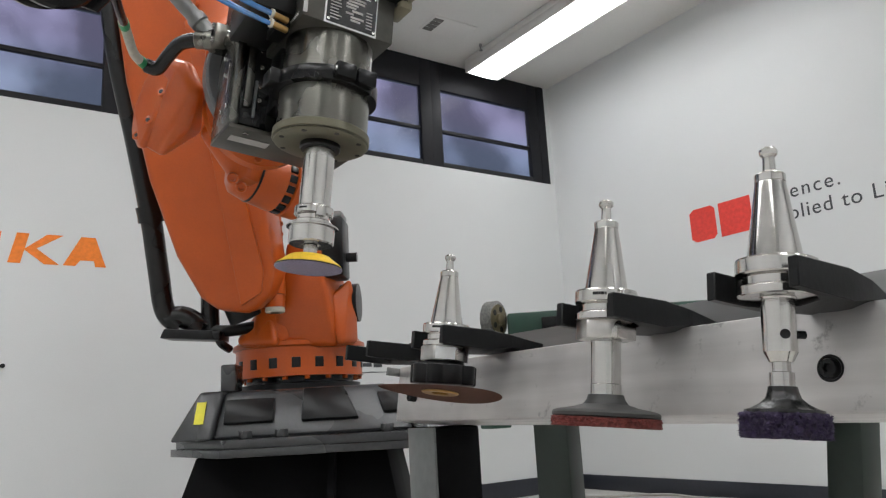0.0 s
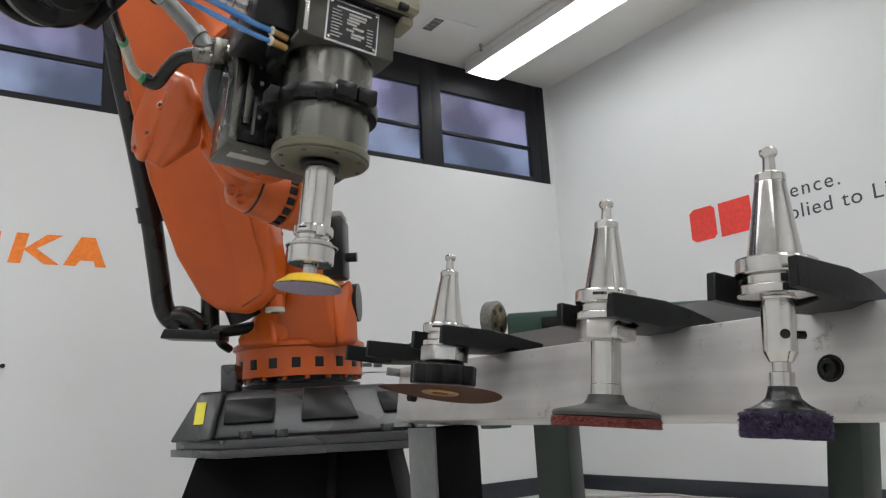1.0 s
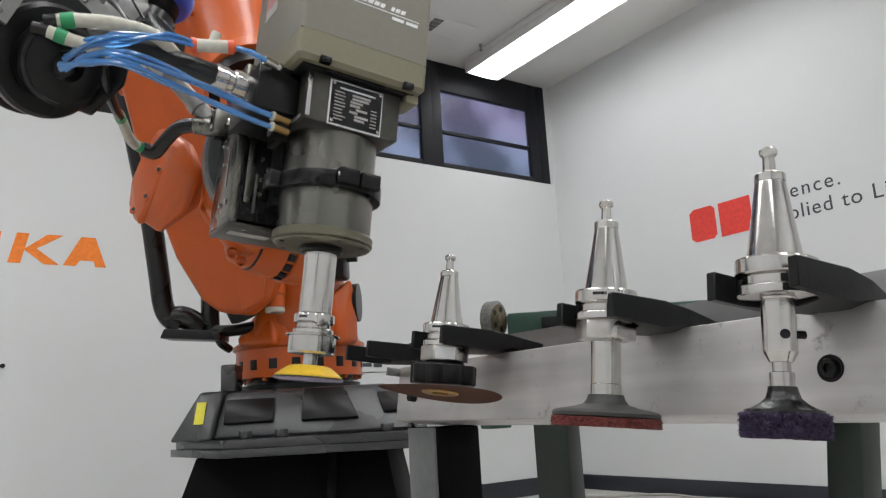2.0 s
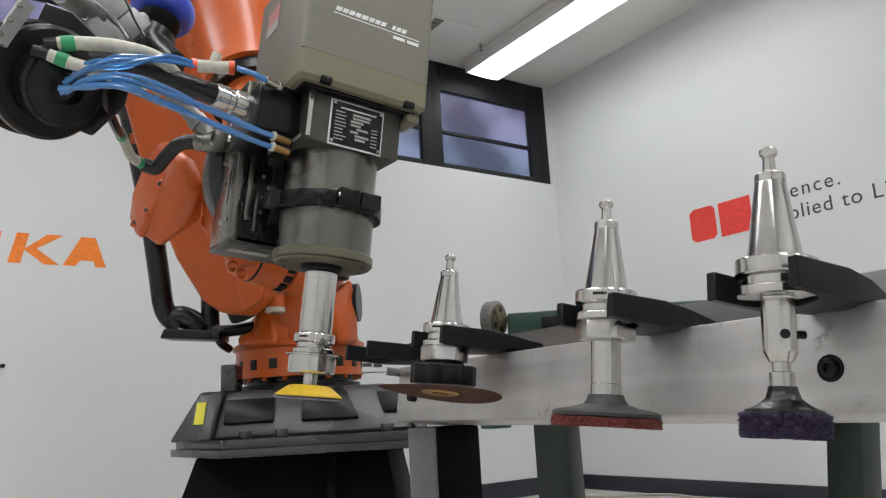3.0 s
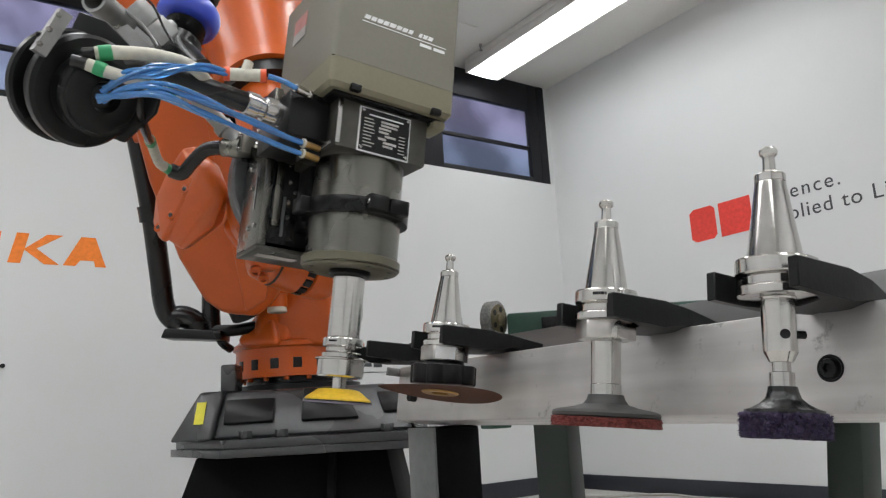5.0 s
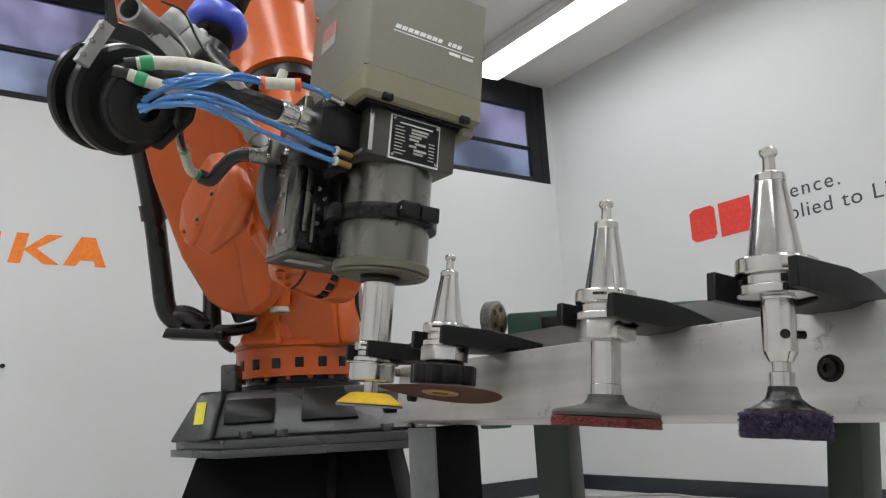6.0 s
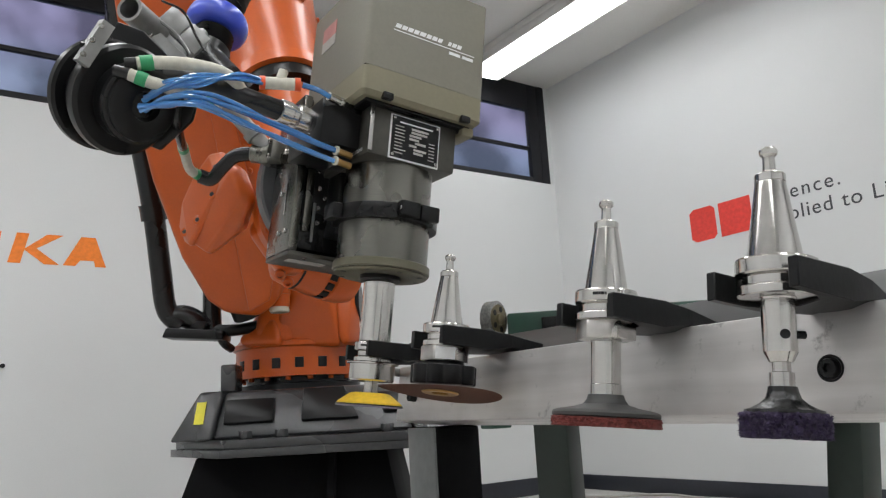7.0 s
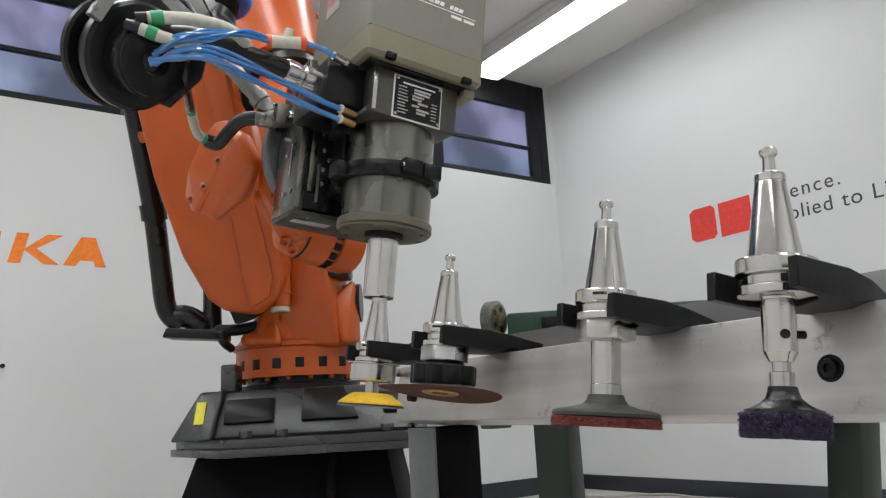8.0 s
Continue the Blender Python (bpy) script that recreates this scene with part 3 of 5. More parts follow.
TILT = Matrix.Translation((-0.004, -0.001, -0.081)) @ Matrix.Rotation(radians(1.6), 4, (0.53, 0.85, 0)) @ Matrix.Rotation(radians(-5.4), 4, (0.82, -0.57, 0)) @ Matrix.Translation((0, 0, 0.076))
part("fibre_disc", bm, BROWNDISC, t2, "slightly warped brown fibre disc", 60).matrix_basis = TILT
part("clamp_washer", lathe([(0.0, -0.0750), (0.020, -0.0750), (0.026, -0.0795), (0.024, -0.0812), (0.012, -0.0805), (0.012, -0.0775), (0, -0.0775)], 40), BRASS, t2, "brass clamping washer").matrix_basis = TILT

# a yellow sanding pad: carried by the spindle, then left in the first fork
t1 = holder(on_rack(0, DOCK), "polished steel tool holder with a yellow sanding pad")
part("collar", lathe([(0, -0.0226), (0.0405, -0.0226), (0.0423, -0.0235), (0.0420, -0.0255), (0.0370, -0.0265), (0.0370, -0.0505), (0.0350, -0.0530), (0.0160, -0.0530), (0.0160, -0.0500), (0, -0.0500)], 48), BRIGHT, t1, "bright steel collar nut", 12)
part("stem", lathe([(0, -0.0501), (0.0110, -0.0501), (0.0110, -0.0705), (0, -0.0705)], 28), STEEL, t1)
part("foam_pad", lathe([(0, -0.0706), (0.0270, -0.0710), (0.0330, -0.0725), (0.0520, -0.0865), (0.0525, -0.0890), (0, -0.0890)], 56), YELLOW, t1, "yellow foam sanding pad")
part("pad_edge", lathe([(0, -0.0891), (0.0540, -0.0891), (0.0540, -0.0912), (0, -0.0912)], 56), BLACK, t1, "thin black pad edge")
part("hook_face", lathe([(0, -0.0913), (0.0545, -0.0913), (0.0538, -0.0930), (0, -0.0930)], 56), PURPLEF, t1, "grey-violet hook face")

solid("floor_cable", tube([(3.90, 4.15, 0.009), (4.02, 3.93, 0.009), (4.20, 3.80, 0.009), (4.31, 3.62, 0.009), (4.27, 3.38, 0.009), (4.31, 3.10, 0.009), (4.25, 2.80, 0.009)], 0.0085, 8), LABELGREY, FLAT, "pale grey cable lying loose on the floor", "cable")

# ---- the green belt machine behind the rack ----
grinder = thing("belt_grinder", pose(1.27, 1.02, 0, 0, 0, 0), "dark green belt grinder on tall legs behind the rack", "machine")
for x, y, half, splay, turn in ((0.015, 0.388, 0.0435, 0, 25), (0.346, -0.168, 0.038, 7, 0)):
    part("leg", rack_leg(0, 0, half, 0.66), GREENLEG, grinder, "dark green square leg").matrix_basis = pose(x, y, 0.66) @ Matrix.Rotation(radians(splay), 4, (0.876, 0.48, 0)) @ pose(0, 0, -0.66, 0, 0, turn)
part("rail", box(-0.03, 0.37, -0.19, 0.43, 0.661, 0.70, 0.004), GREENLEG, grinder)
part("cross_rail", box(-0.19, -0.0305, 0.38, 0.44, 0.661, 0.699, 0.003), GREENLEG, grinder)
part("rail_stop", frustum([(-0.183, 0.38, 0.612), (-0.130, 0.38, 0.612), (-0.130, 0.43, 0.612), (-0.183, 0.43, 0.612)], [(-0.190, 0.38, 0.6605), (-0.123, 0.38, 0.6605), (-0.123, 0.43, 0.6605), (-0.190, 0.43, 0.6605)], 0.003), GREEN, grinder)
part("arm", prism([(-0.315, 0.145), (-0.285, 0.175), (0.03, -0.10), (0.0, -0.13)], 0.775, 0.842, 0.006), GREEN, grinder, "dark green welded arm")
part("guard", prism([(-0.275, 0.088), (-0.262, 0.10), (0.0, -0.132), (-0.013, -0.144)], 0.80, 0.828, 0.003), BLACK, grinder)
part("post", box(-0.02, 0.05, -0.13, -0.06, 0.7005, 0.79, 0.004), GREEN, grinder)
WHEEL = along((-0.333, 0.178, 0.832), (-0.296, 0.084, 0.828))
bm = bmesh.new()
seg = 48
rows = []
for k in range(7):
    rows.append([bm.verts.new(((0.038 - (0.0018 if (i + k) % 2 else 0)) * math.cos(2 * math.pi * (i + 0.5 * k) / seg), (0.038 - (0.0018 if (i + k) % 2 else 0)) * math.sin(2 * math.pi * (i + 0.5 * k) / seg), 0.020 * k / 6)) for i in range(seg)])
for a, c in zip(rows, rows[1:]):
    for i in range(seg):
        bm.faces.new((a[i], a[(i + 1) % seg], c[(i + 1) % seg], c[i]))
bm.faces.new(rows[0])
bm.faces.new(rows[-1])
part("contact_wheel", bm, WHEELM, grinder, "grey knurled rubber contact wheel", 180).matrix_basis = WHEEL
part("hub", lathe([(0.030, 0.0205), (0.030, 0.023), (0.012, 0.0235), (0.012, 0.030), (0.006, 0.033), (0, 0.033)], 28), HUBM, grinder, "dull bronze wheel hub").matrix_basis = WHEEL
# Black discs stand for the shade in the hub's holes.
for k in range(5):
    part("hub_hole", lathe([(0.006, 0.0232), (0.006, 0.0238), (0, 0.0238)], 12), BLACK, grinder).matrix_basis = WHEEL @ pose(0.021 * math.cos(1.257 * k), 0.021 * math.sin(1.257 * k), 0)

# ---- the robot's pedestal ----
ped = thing("robot_pedestal", BASE, "black steel pedestal with a thick top plate under the robot", "pedestal")
part("top_plate", prism([(-0.14, -0.56), (0.50, -0.56), (0.58, -0.46), (0.58, 0.52), (-0.43, 0.52), (-0.43, -0.20)], 0.546, 0.572, 0.003), BLACKCAST, ped, "thick dark steel top plate")
part("body", frustum([(-0.44, -0.50, 0.02), (0.49, -0.50, 0.02), (0.49, 0.45, 0.02), (-0.44, 0.45, 0.02)], [(-0.275, -0.38, 0.5455), (0.385, -0.38, 0.5455), (0.385, 0.36, 0.5455), (-0.275, 0.36, 0.5455)], 0.006), PEDBLACK, ped, "black sloping pedestal body")
part("foot_plate", box(-0.5, 0.61, -0.56, 0.51, 0, 0.0198, 0.002), PEDBLACK, ped)
for x in (0.2,):
    part("rib", frustum([(x - 0.012, -0.60, 0.0202), (x + 0.012, -0.60, 0.0202), (x + 0.012, -0.49, 0.0202), (x - 0.012, -0.49, 0.0202)], [(x - 0.012, -0.42, 0.545), (x + 0.012, -0.42, 0.545), (x + 0.012, -0.37, 0.545), (x - 0.012, -0.37, 0.545)]), PEDBLACK, ped)

# ---- the robot ----
robot = thing("industrial_robot", BASE, "orange six-axis industrial robot on a black base", "robot")
base = part("base_casting", frustum([(-0.20, -0.46, 0.603), (0.49, -0.46, 0.603), (0.50, 0.40, 0.603), (-0.30, 0.40, 0.603)],
            [(-0.175, -0.385, 0.765), (0.40, -0.385, 0.765), (0.41, 0.34, 0.765), (-0.22, 0.34, 0.765)], 0.022, 3), BLACKCAST, robot, "dark grey cast iron robot base", 40)
part("foot_plate", prism([(-0.13, -0.55), (0.49, -0.55), (0.55, -0.45), (0.55, 0.47), (-0.40, 0.47), (-0.40, -0.23)], 0.5725, 0.6025, 0.004), BLACKCAST, base)
part("corner_pillar", frustum([(-0.345, -0.455, 0.603), (-0.1995, -0.47, 0.603), (-0.1995, -0.20, 0.603), (-0.36, -0.20, 0.603)],
     [(-0.262, -0.39, 0.768), (-0.176, -0.395, 0.768), (-0.176, -0.22, 0.768), (-0.27, -0.22, 0.768)], 0.012, 3), BLACKCAST, base)
part("corner_pillar", frustum([(0.4905, -0.45, 0.603), (0.535, -0.44, 0.603), (0.535, -0.20, 0.603), (0.4905, -0.20, 0.603)],
     [(0.4015, -0.385, 0.758), (0.455, -0.37, 0.758), (0.455, -0.22, 0.758), (0.4015, -0.22, 0.758)], 0.012, 3), BLACKCAST, base)
for x, y in ((-0.07, -0.51), (0.05, -0.51), (0.40, -0.50), (-0.36, -0.2)):
    part("foot_bolt", hexagon(0.022, 0.6026, 0.628), BLACKCAST, base).matrix_basis = pose(x, y, 0)
# Black slabs paint the shade inside the casting's recesses.
part("pocket_shade", box(-0.085, 0.085, -0.006, 0.02, -0.042, 0.046, 0.005), BLACK, base, "black slab for the shade in a cast pocket").matrix_basis = pose(-0.078, -0.428, 0.693, -24.8)
part("pocket_shade", prism([(-0.080, -0.058), (0.115, -0.058), (0.062, 0.060), (-0.080, 0.060)], -0.02, 0.007, 0.004), BLACK, base, "black slab for the shade in a cast pocket").matrix_basis = pose(0.185, -0.424, 0.706, 65.2)
part("pocket_shade", prism([(-0.03, -0.040), (0.06, -0.040), (0.045, 0.036), (-0.055, 0.036)], -0.02, 0.006, 0.006), BLACK, base, "black slab for the shade in a cast pocket").matrix_basis = pose(0.415, -0.424, 0.703, 65.2)
part("side_block", box(-0.20, -0.145, -0.36, -0.26, 0.7655, 0.862, 0.008), BLACKCAST, base)
part("label", box(-0.017, 0.017, -0.0012, 0.0, -0.040, 0.040), YLABEL, base, "yellow warning label").matrix_basis = pose(-0.247, -0.4285, 0.695, -22.5, 0, -5)
part("turn_ring", lathe([(0.0, 0.7655), (0.24, 0.7655), (0.24, 0.79), (0.21, 0.795), (0.21, 0.816), (0, 0.816)], 56), BLACK, base, "black bearing ring").matrix_basis = pose(0.015, 0, 0)

AX = Vector((0.015, 0.0, 0))                       # the first axis
A2 = Vector((-0.10, -0.40, 1.17))                  # shoulder
E0 = Vector((-0.222, -0.911, 2.244))               # elbow, with the spindle docked
ELB = Vector((0.247, 0.014, -0.062))               # from the elbow to the forearm's line
W0 = Vector((0.323, -1.272, 1.063))                # wrist

# the turning column
col = part("column", lathe([(0, 0.817), (0.250, 0.817), (0.250, 0.925), (0.262, 0.93), (0.262, 0.945), (0.245, 0.955), (0.215, 0.995), (0, 0.995)], 56), ORANGE, robot, "orange turning column")
for k in range(18):
    a = 2 * math.pi * k / 18 - 1.385
    # Black tab: shade of an orange recess, put in as colour.
    q = part("slot", box(-0.0165, 0.0165, -0.004, 0.004, 0.846, 0.885, 0.002), BLACK, col, "black tab for the shade in a slot of the orange ring")
    q.matrix_basis = pose(0.2485 * math.cos(a), 0.2485 * math.sin(a), 0, 0, 0, math.degrees(a) + 90)
    q = part("ring_bolt", hexagon(0.011, 0.803, 0.8165), ORANGE, col)
    q.matrix_basis = pose(0.235 * math.cos(a + 0.17), 0.235 * math.sin(a + 0.17), 0)
part("shoulder", hull([(-0.011, -0.217, 0.958, 0.030), (0.194, -0.215, 0.946, 0.030), (0.231, -0.074, 0.957, 0.030), (-0.070, 0.073, 0.987, 0.030), (0.072, -0.307, 1.284, 0.025), (0.153, -0.302, 1.259, 0.025), (0.173, -0.150, 1.312, 0.030), (0.040, -0.102, 1.329, 0.030)], 8, 16), ORANGE, col, "", 60)
part("shoulder_foot", hull([(-0.144, -0.218, 0.959, 0.022), (-0.015, -0.276, 0.946, 0.020), (-0.034, -0.249, 1.009, 0.020), (-0.085, -0.176, 1.053, 0.025), (-0.153, -0.132, 0.991, 0.020)], 8, 16), ORANGE, col, "", 60)
part("link_mount", hull([(-0.075, -0.235, 0.972, 0.030), (0.01, -0.235, 0.965, 0.030), (-0.065, -0.225, 1.10, 0.028), (0.03, -0.20, 1.16, 0.040), (-0.08, -0.10, 1.15, 0.030), (-0.10, -0.10, 0.98, 0.03)], 8, 16), ORANGE, col, "", 60)
part("side_wing", hull([(0.231, -0.235, 0.942, 0.020), (0.259, -0.154, 0.948, 0.020), (0.266, -0.179, 1.065, 0.016), (0.258, -0.198, 1.156, 0.011), (0.245, -0.219, 1.061, 0.016), (0.203, -0.226, 1.095, 0.020)], 8, 16), ORANGE, col, "", 60)
part("motor", add(add(box(0.165, 0.26, -0.30, -0.17, 1.17, 1.40, 0.012), rod((0.26, -0.235, 1.25), (0.30, -0.235, 1.25), 0.018)), rod((0.20, -0.13, 1.09), (0.285, -0.13, 1.09), 0.075, 28)), BLACK, col, "black axis motor")
part("motor_cap", box(0.20, 0.255, -0.29, -0.18, 1.4005, 1.425, 0.008), ALU, col)
part("buffer", add(rod((0.010, -0.34, 1.060), (0.010, -0.34, 1.105), 0.037, 24), rod((0.010, -0.34, 1.105), (0.002, -0.335, 1.42), 0.04, 24, 0.032)), ORANGE, col)
for z in (1.25, 1.29, 1.33, 1.37):
    part("strut_bolt", bolt_head((0.035, -0.355, z), (0.5, -0.7, z), 0.010, 0.010), ORANGE, col)
part("buffer_ring", lathe([(0.033, 0), (0.036, 0.003), (0.036, 0.012), (0.034, 0.0185), (0.02, 0.019), (0.02, 0)], 28, pose(0.010, -0.34, 1.041)), CREAM, col, "pale plastic buffer ring")
# the black cable pipe at the back of the arm
part("cable_pipe", tube([(-0.5140, -0.66, 2.35), (-0.4890, -0.60, 2.0), (-0.4540, -0.50, 1.68), (-0.4290, -0.42, 1.42), (-0.4240, -0.35, 1.22), (-0.4140, -0.31, 1.08), (-0.3640, -0.29, 1.02)], 0.038, 18), RUBBER, col, "thick black cable pipe")
part("pipe_sleeve", tube([(-0.4325, -0.432, 1.452), (-0.4295, -0.422, 1.425), (-0.4285, -0.412, 1.395)], 0.046, 18), RUBBER, col)
part("pipe_elbow", tube([(-0.41, -0.30, 1.035), (-0.37, -0.29, 1.055), (-0.325, -0.28, 1.04), (-0.29, -0.27, 1.0)], 0.042, 16), RUBBER, col)
part("pipe_base", frustum([(-0.425, -0.33, 0.975), (-0.20, -0.33, 0.955), (-0.20, -0.22, 0.955), (-0.425, -0.22, 0.975)], [(-0.41, -0.33, 1.01), (-0.20, -0.33, 0.99), (-0.20, -0.22, 0.99), (-0.41, -0.22, 1.01)], 0.006), BLACK, col)
part("rear_pipe", tube([(-0.265, -0.25, 1.20), (-0.265, -0.25, 1.08), (-0.26, -0.25, 0.99)], 0.034, 16), RUBBER, col)
part("bracket_arm", tube([(-0.26, -0.26, 1.0), (-0.18, -0.26, 0.995), (-0.10, -0.22, 1.01)], 0.022, 12), BLACK, col)
part("cable_tail", tube([(-0.23, -0.27, 0.985), (-0.215, -0.27, 0.95), (-0.20, -0.22, 0.93)], 0.016, 10), RUBBER, col)

for ob in col.children:
    if ob.name.split(".")[0] not in ("slot", "ring_bolt"):
        ob.matrix_basis = Matrix.Translation(-AX) @ ob.matrix_basis

# the link arm from shoulder to elbow
LINK = along(A2, E0)
xl = (LINK.inverted().to_3x3() @ Vector((1, 0, 0)))
LINK = LINK @ Matrix.Rotation(math.atan2(xl.y, xl.x), 4, "Z")
side_l = [(-0.03, -0.115), (-0.075, -0.10), (-0.125, -0.045), (-0.178, 0.12), (-0.212, 0.40), (-0.215, 0.75), (-0.19, 1.0), (-0.12, 1.3)]
side_r = [(0.12, 1.3), (0.14, 1.0), (0.15, 0.6), (0.17, 0.2), (0.155, 0.0), (0.12, -0.09), (0.04, -0.135)]
link_mesh = prism(side_l + side_r, -0.10, 0.10, 0.03, 3)
bmesh.ops.transform(link_mesh, matrix=LINK @ pose(0, 0, 0, 90), verts=link_mesh.verts)
link = part("link_arm", link_mesh, ORANGE, robot, "orange link arm", 50)
rib = prism([(0.02, -0.10), (0.10, -0.07), (0.125, 0.0), (0.11, 0.9), (0.05, 0.9)], 0.101, 0.118, 0.006)
bmesh.ops.transform(rib, matrix=LINK @ pose(0, 0, 0, 90), verts=rib.verts)
part("rib", rib, ORANGE, link)
for z in (0.55, 0.72):
    part("stud", rod(LINK @ Vector((-0.215, 0, z)), LINK @ Vector((-0.255, 0, z)), 0.02, 14), ORANGE, link)
for z in (0.3, 0.38, 0.46, 0.54):
    part("cover_bolt", bolt_head(LINK @ Vector((0.125, -0.101, z)), LINK @ Vector((0.125, -1, z)), 0.011, 0.01), ORANGE, link)
part("underside_motor", rod(A2 + Vector((-0.03, 0.06, -0.06)), A2 + Vector((-0.01, 0.10, -0.125)), 0.06, 24), BLACK, link)

# the forearm from elbow to wrist
FA = along(E0 + ELB, W0)
reach = (W0 - E0 - ELB).length
fore = part("forearm", lathe([(0, -0.25), (0.16, -0.25), (0.18, -0.18), (0.18, 0.15), (0.155, 0.40), (0.136, 0.655), (0.141, 0.66), (0.141, 0.695), (0.12, 0.70), (0, 0.70)], 44, FA), ORANGE, robot, "orange forearm")
part("seal_ring", lathe([(0.09, 0.7005), (0.128, 0.7005), (0.128, 0.74), (0.09, 0.74)], 44, FA), BLACK, fore)
part("forearm_tube", lathe([(0, 0.7405), (0.100, 0.7405), (0.100, 0.8), (0.105, reach - 0.06), (0, reach - 0.06)], 40, FA), ORANGE, fore)
for k in range(10):
    a = 2 * math.pi * k / 10
    part("forearm_bolt", bolt_head(FA @ Vector((0.153 * math.cos(a), 0.153 * math.sin(a), 0.44)), FA @ Vector((math.cos(a), math.sin(a), 0.44)), 0.01, 0.008), ORANGE, fore)
part("elbow_motor", rod(FA @ Vector((0, 0, -0.24)), FA @ Vector((0, 0, -0.55)), 0.12, 30), BLACK, fore)
part("elbow_joint", rod(E0 + Vector((-0.12, 0, 0)), E0 + ELB, 0.17, 36), ORANGE, fore)

# the wrist, in the spindle's own space
HEAD = RACK @ pose(0, DOCK, 0, *LEAN)
wrist = part("wrist", hull([(-0.200, 0.487, 0.253, 0.012), (-0.177, 0.455, 0.236, 0.016), (-0.153, 0.382, 0.268, 0.016), (-0.158, 0.310, 0.314, 0.020), (-0.176, 0.320, 0.354, 0.020), (-0.186, 0.366, 0.378, 0.020), (-0.165, 0.476, 0.410, 0.020), (-0.122, 0.462, 0.299, 0.020), (-0.164, 0.532, 0.273, 0.015)], 8, 16), ORANGE, robot, "orange wrist housing with bolted cover", 60)
part("wrist_cover", hull([(-0.211, 0.512, 0.254, 0.009), (-0.222, 0.527, 0.283, 0.009), (-0.225, 0.514, 0.328, 0.010), (-0.219, 0.472, 0.373, 0.010), (-0.203, 0.425, 0.412, 0.012), (-0.191, 0.406, 0.413, 0.012), (-0.193, 0.363, 0.344, 0.010), (-0.194, 0.385, 0.317, 0.009), (-0.209, 0.484, 0.244, 0.009)], 8, 16), ORANGE, wrist, "orange bolted cover plate", 60)
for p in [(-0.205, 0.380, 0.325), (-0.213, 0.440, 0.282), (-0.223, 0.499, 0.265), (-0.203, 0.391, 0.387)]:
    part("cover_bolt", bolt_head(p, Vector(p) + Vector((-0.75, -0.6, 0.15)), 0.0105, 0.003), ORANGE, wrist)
    # Small black disc imitates the shade in the bolt's recess.
    part("recess_shade", bolt_head(p, Vector(p) + Vector((-0.75, -0.6, 0.15)), 0.0048, 0.0042), BLACKCAST, wrist, "black disc for the shade in a bolt recess")
# Black ring for the shade between housing and flange.
part("wrist_gap_shade", lathe([(0.085, 0), (0.101, 0), (0.101, 0.012), (0.085, 0.012)], 48, pose(-0.015, 0.373, 0.31, 90)), BLACK, wrist)
part("wrist_flange", lathe([(0, 0), (0.105, 0), (0.115, 0.012), (0.115, 0.04), (0.098, 0.05), (0.098, 0.10), (0, 0.10)], 48, pose(-0.015, 0.355, 0.31, 90)), ORANGE, wrist)
for k in range(12):
    a = 2 * math.pi * k / 12
    part("flange_bolt", bolt_head((-0.015 + 0.104 * math.cos(a), 0.315, 0.31 + 0.104 * math.sin(a)), (-0.015 + 0.104 * math.cos(a), -1, 0.31 + 0.104 * math.sin(a)), 0.008, 0.009), ORANGE, wrist)
part("wrist_tube", lathe([(0, 0), (0.046, 0), (0.058, 0.010), (0.066, 0.05), (0.070, 0.10), (0.070, 0.112), (0.065, 0.114), (0.065, 0.134), (0.072, 0.137), (0.070, 0.175), (0.062, 0.20), (0, 0.205)], 44, along((0.0, 0.55, 0.260), (0.20, 0.575, 0.240))), ORANGE, wrist, "orange wrist tube", 50)
TUBEAX = along((0.0, 0.55, 0.260), (0.20, 0.575, 0.240))
# Black tabs for the shade in the tube's notched ring.
for k in range(16):
    a = 2 * math.pi * k / 16
    part("notch_shade", box(-0.003, 0.004, -0.009, 0.009, 0.115, 0.133, 0.001), BLACK, wrist).matrix_basis = TUBEAX @ pose(0.0655 * math.cos(a), 0.0655 * math.sin(a), 0, 0, 0, math.degrees(a))
part("neck", hull([(-0.085, 0.405, 0.275, 0.028), (-0.02, 0.44, 0.225, 0.028), (0.03, 0.53, 0.255, 0.042), (-0.02, 0.47, 0.29, 0.045)]), ORANGE, wrist, "", 60)
part("neck_screw", add(bolt_head((-0.030, 0.430, 0.196), (-0.2, -0.3, -0.2), 0.012, 0.012), bolt_head((-0.005, 0.445, 0.186), (-0.2, -0.3, -0.4), 0.012, 0.012)), ORANGE, wrist)
# Black band for the shade in the tube's slit.
part("groove_shade", lathe([(0.0620, 0.046), (0.0667, 0.046), (0.0672, 0.051), (0.0620, 0.051)], 44, along((0.0, 0.55, 0.260), (0.20, 0.575, 0.240))), BLACK, wrist)

# ---- the spindle on the robot's flange ----
head = thing("grinding_spindle", HEAD, "olive-grey motor spindle with hoses, carried by the robot", "spindle")
part("nose", lathe([(0.0236, 0.0095), (0.0255, 0.0095), (0.0262, 0.0115), (0.0262, 0.108), (0.0250, 0.110), (0, 0.110), (0, 0.098), (0.0135, 0.090)], 52), BRIGHT, head, "bright ground steel spindle nose", 12)
part("nose_seal", lathe([(0, 0.1102), (0.032, 0.1102), (0.034, 0.113), (0.034, 0.1225), (0, 0.1225)], 44), BLACK, head, "black seal collar")
body = part("motor_body", lathe([(0, 0.1228), (0.074, 0.1228), (0.0785, 0.124), (0.0795, 0.126), (0.0795, 0.136), (0.0775, 0.1375), (0.0765, 0.138), (0.0765, 0.2), (0.0745, 0.2005), (0.0745, 0.300), (0, 0.300)], 72), DARKSTEEL, head, "brushed dark steel motor cylinder", 12)
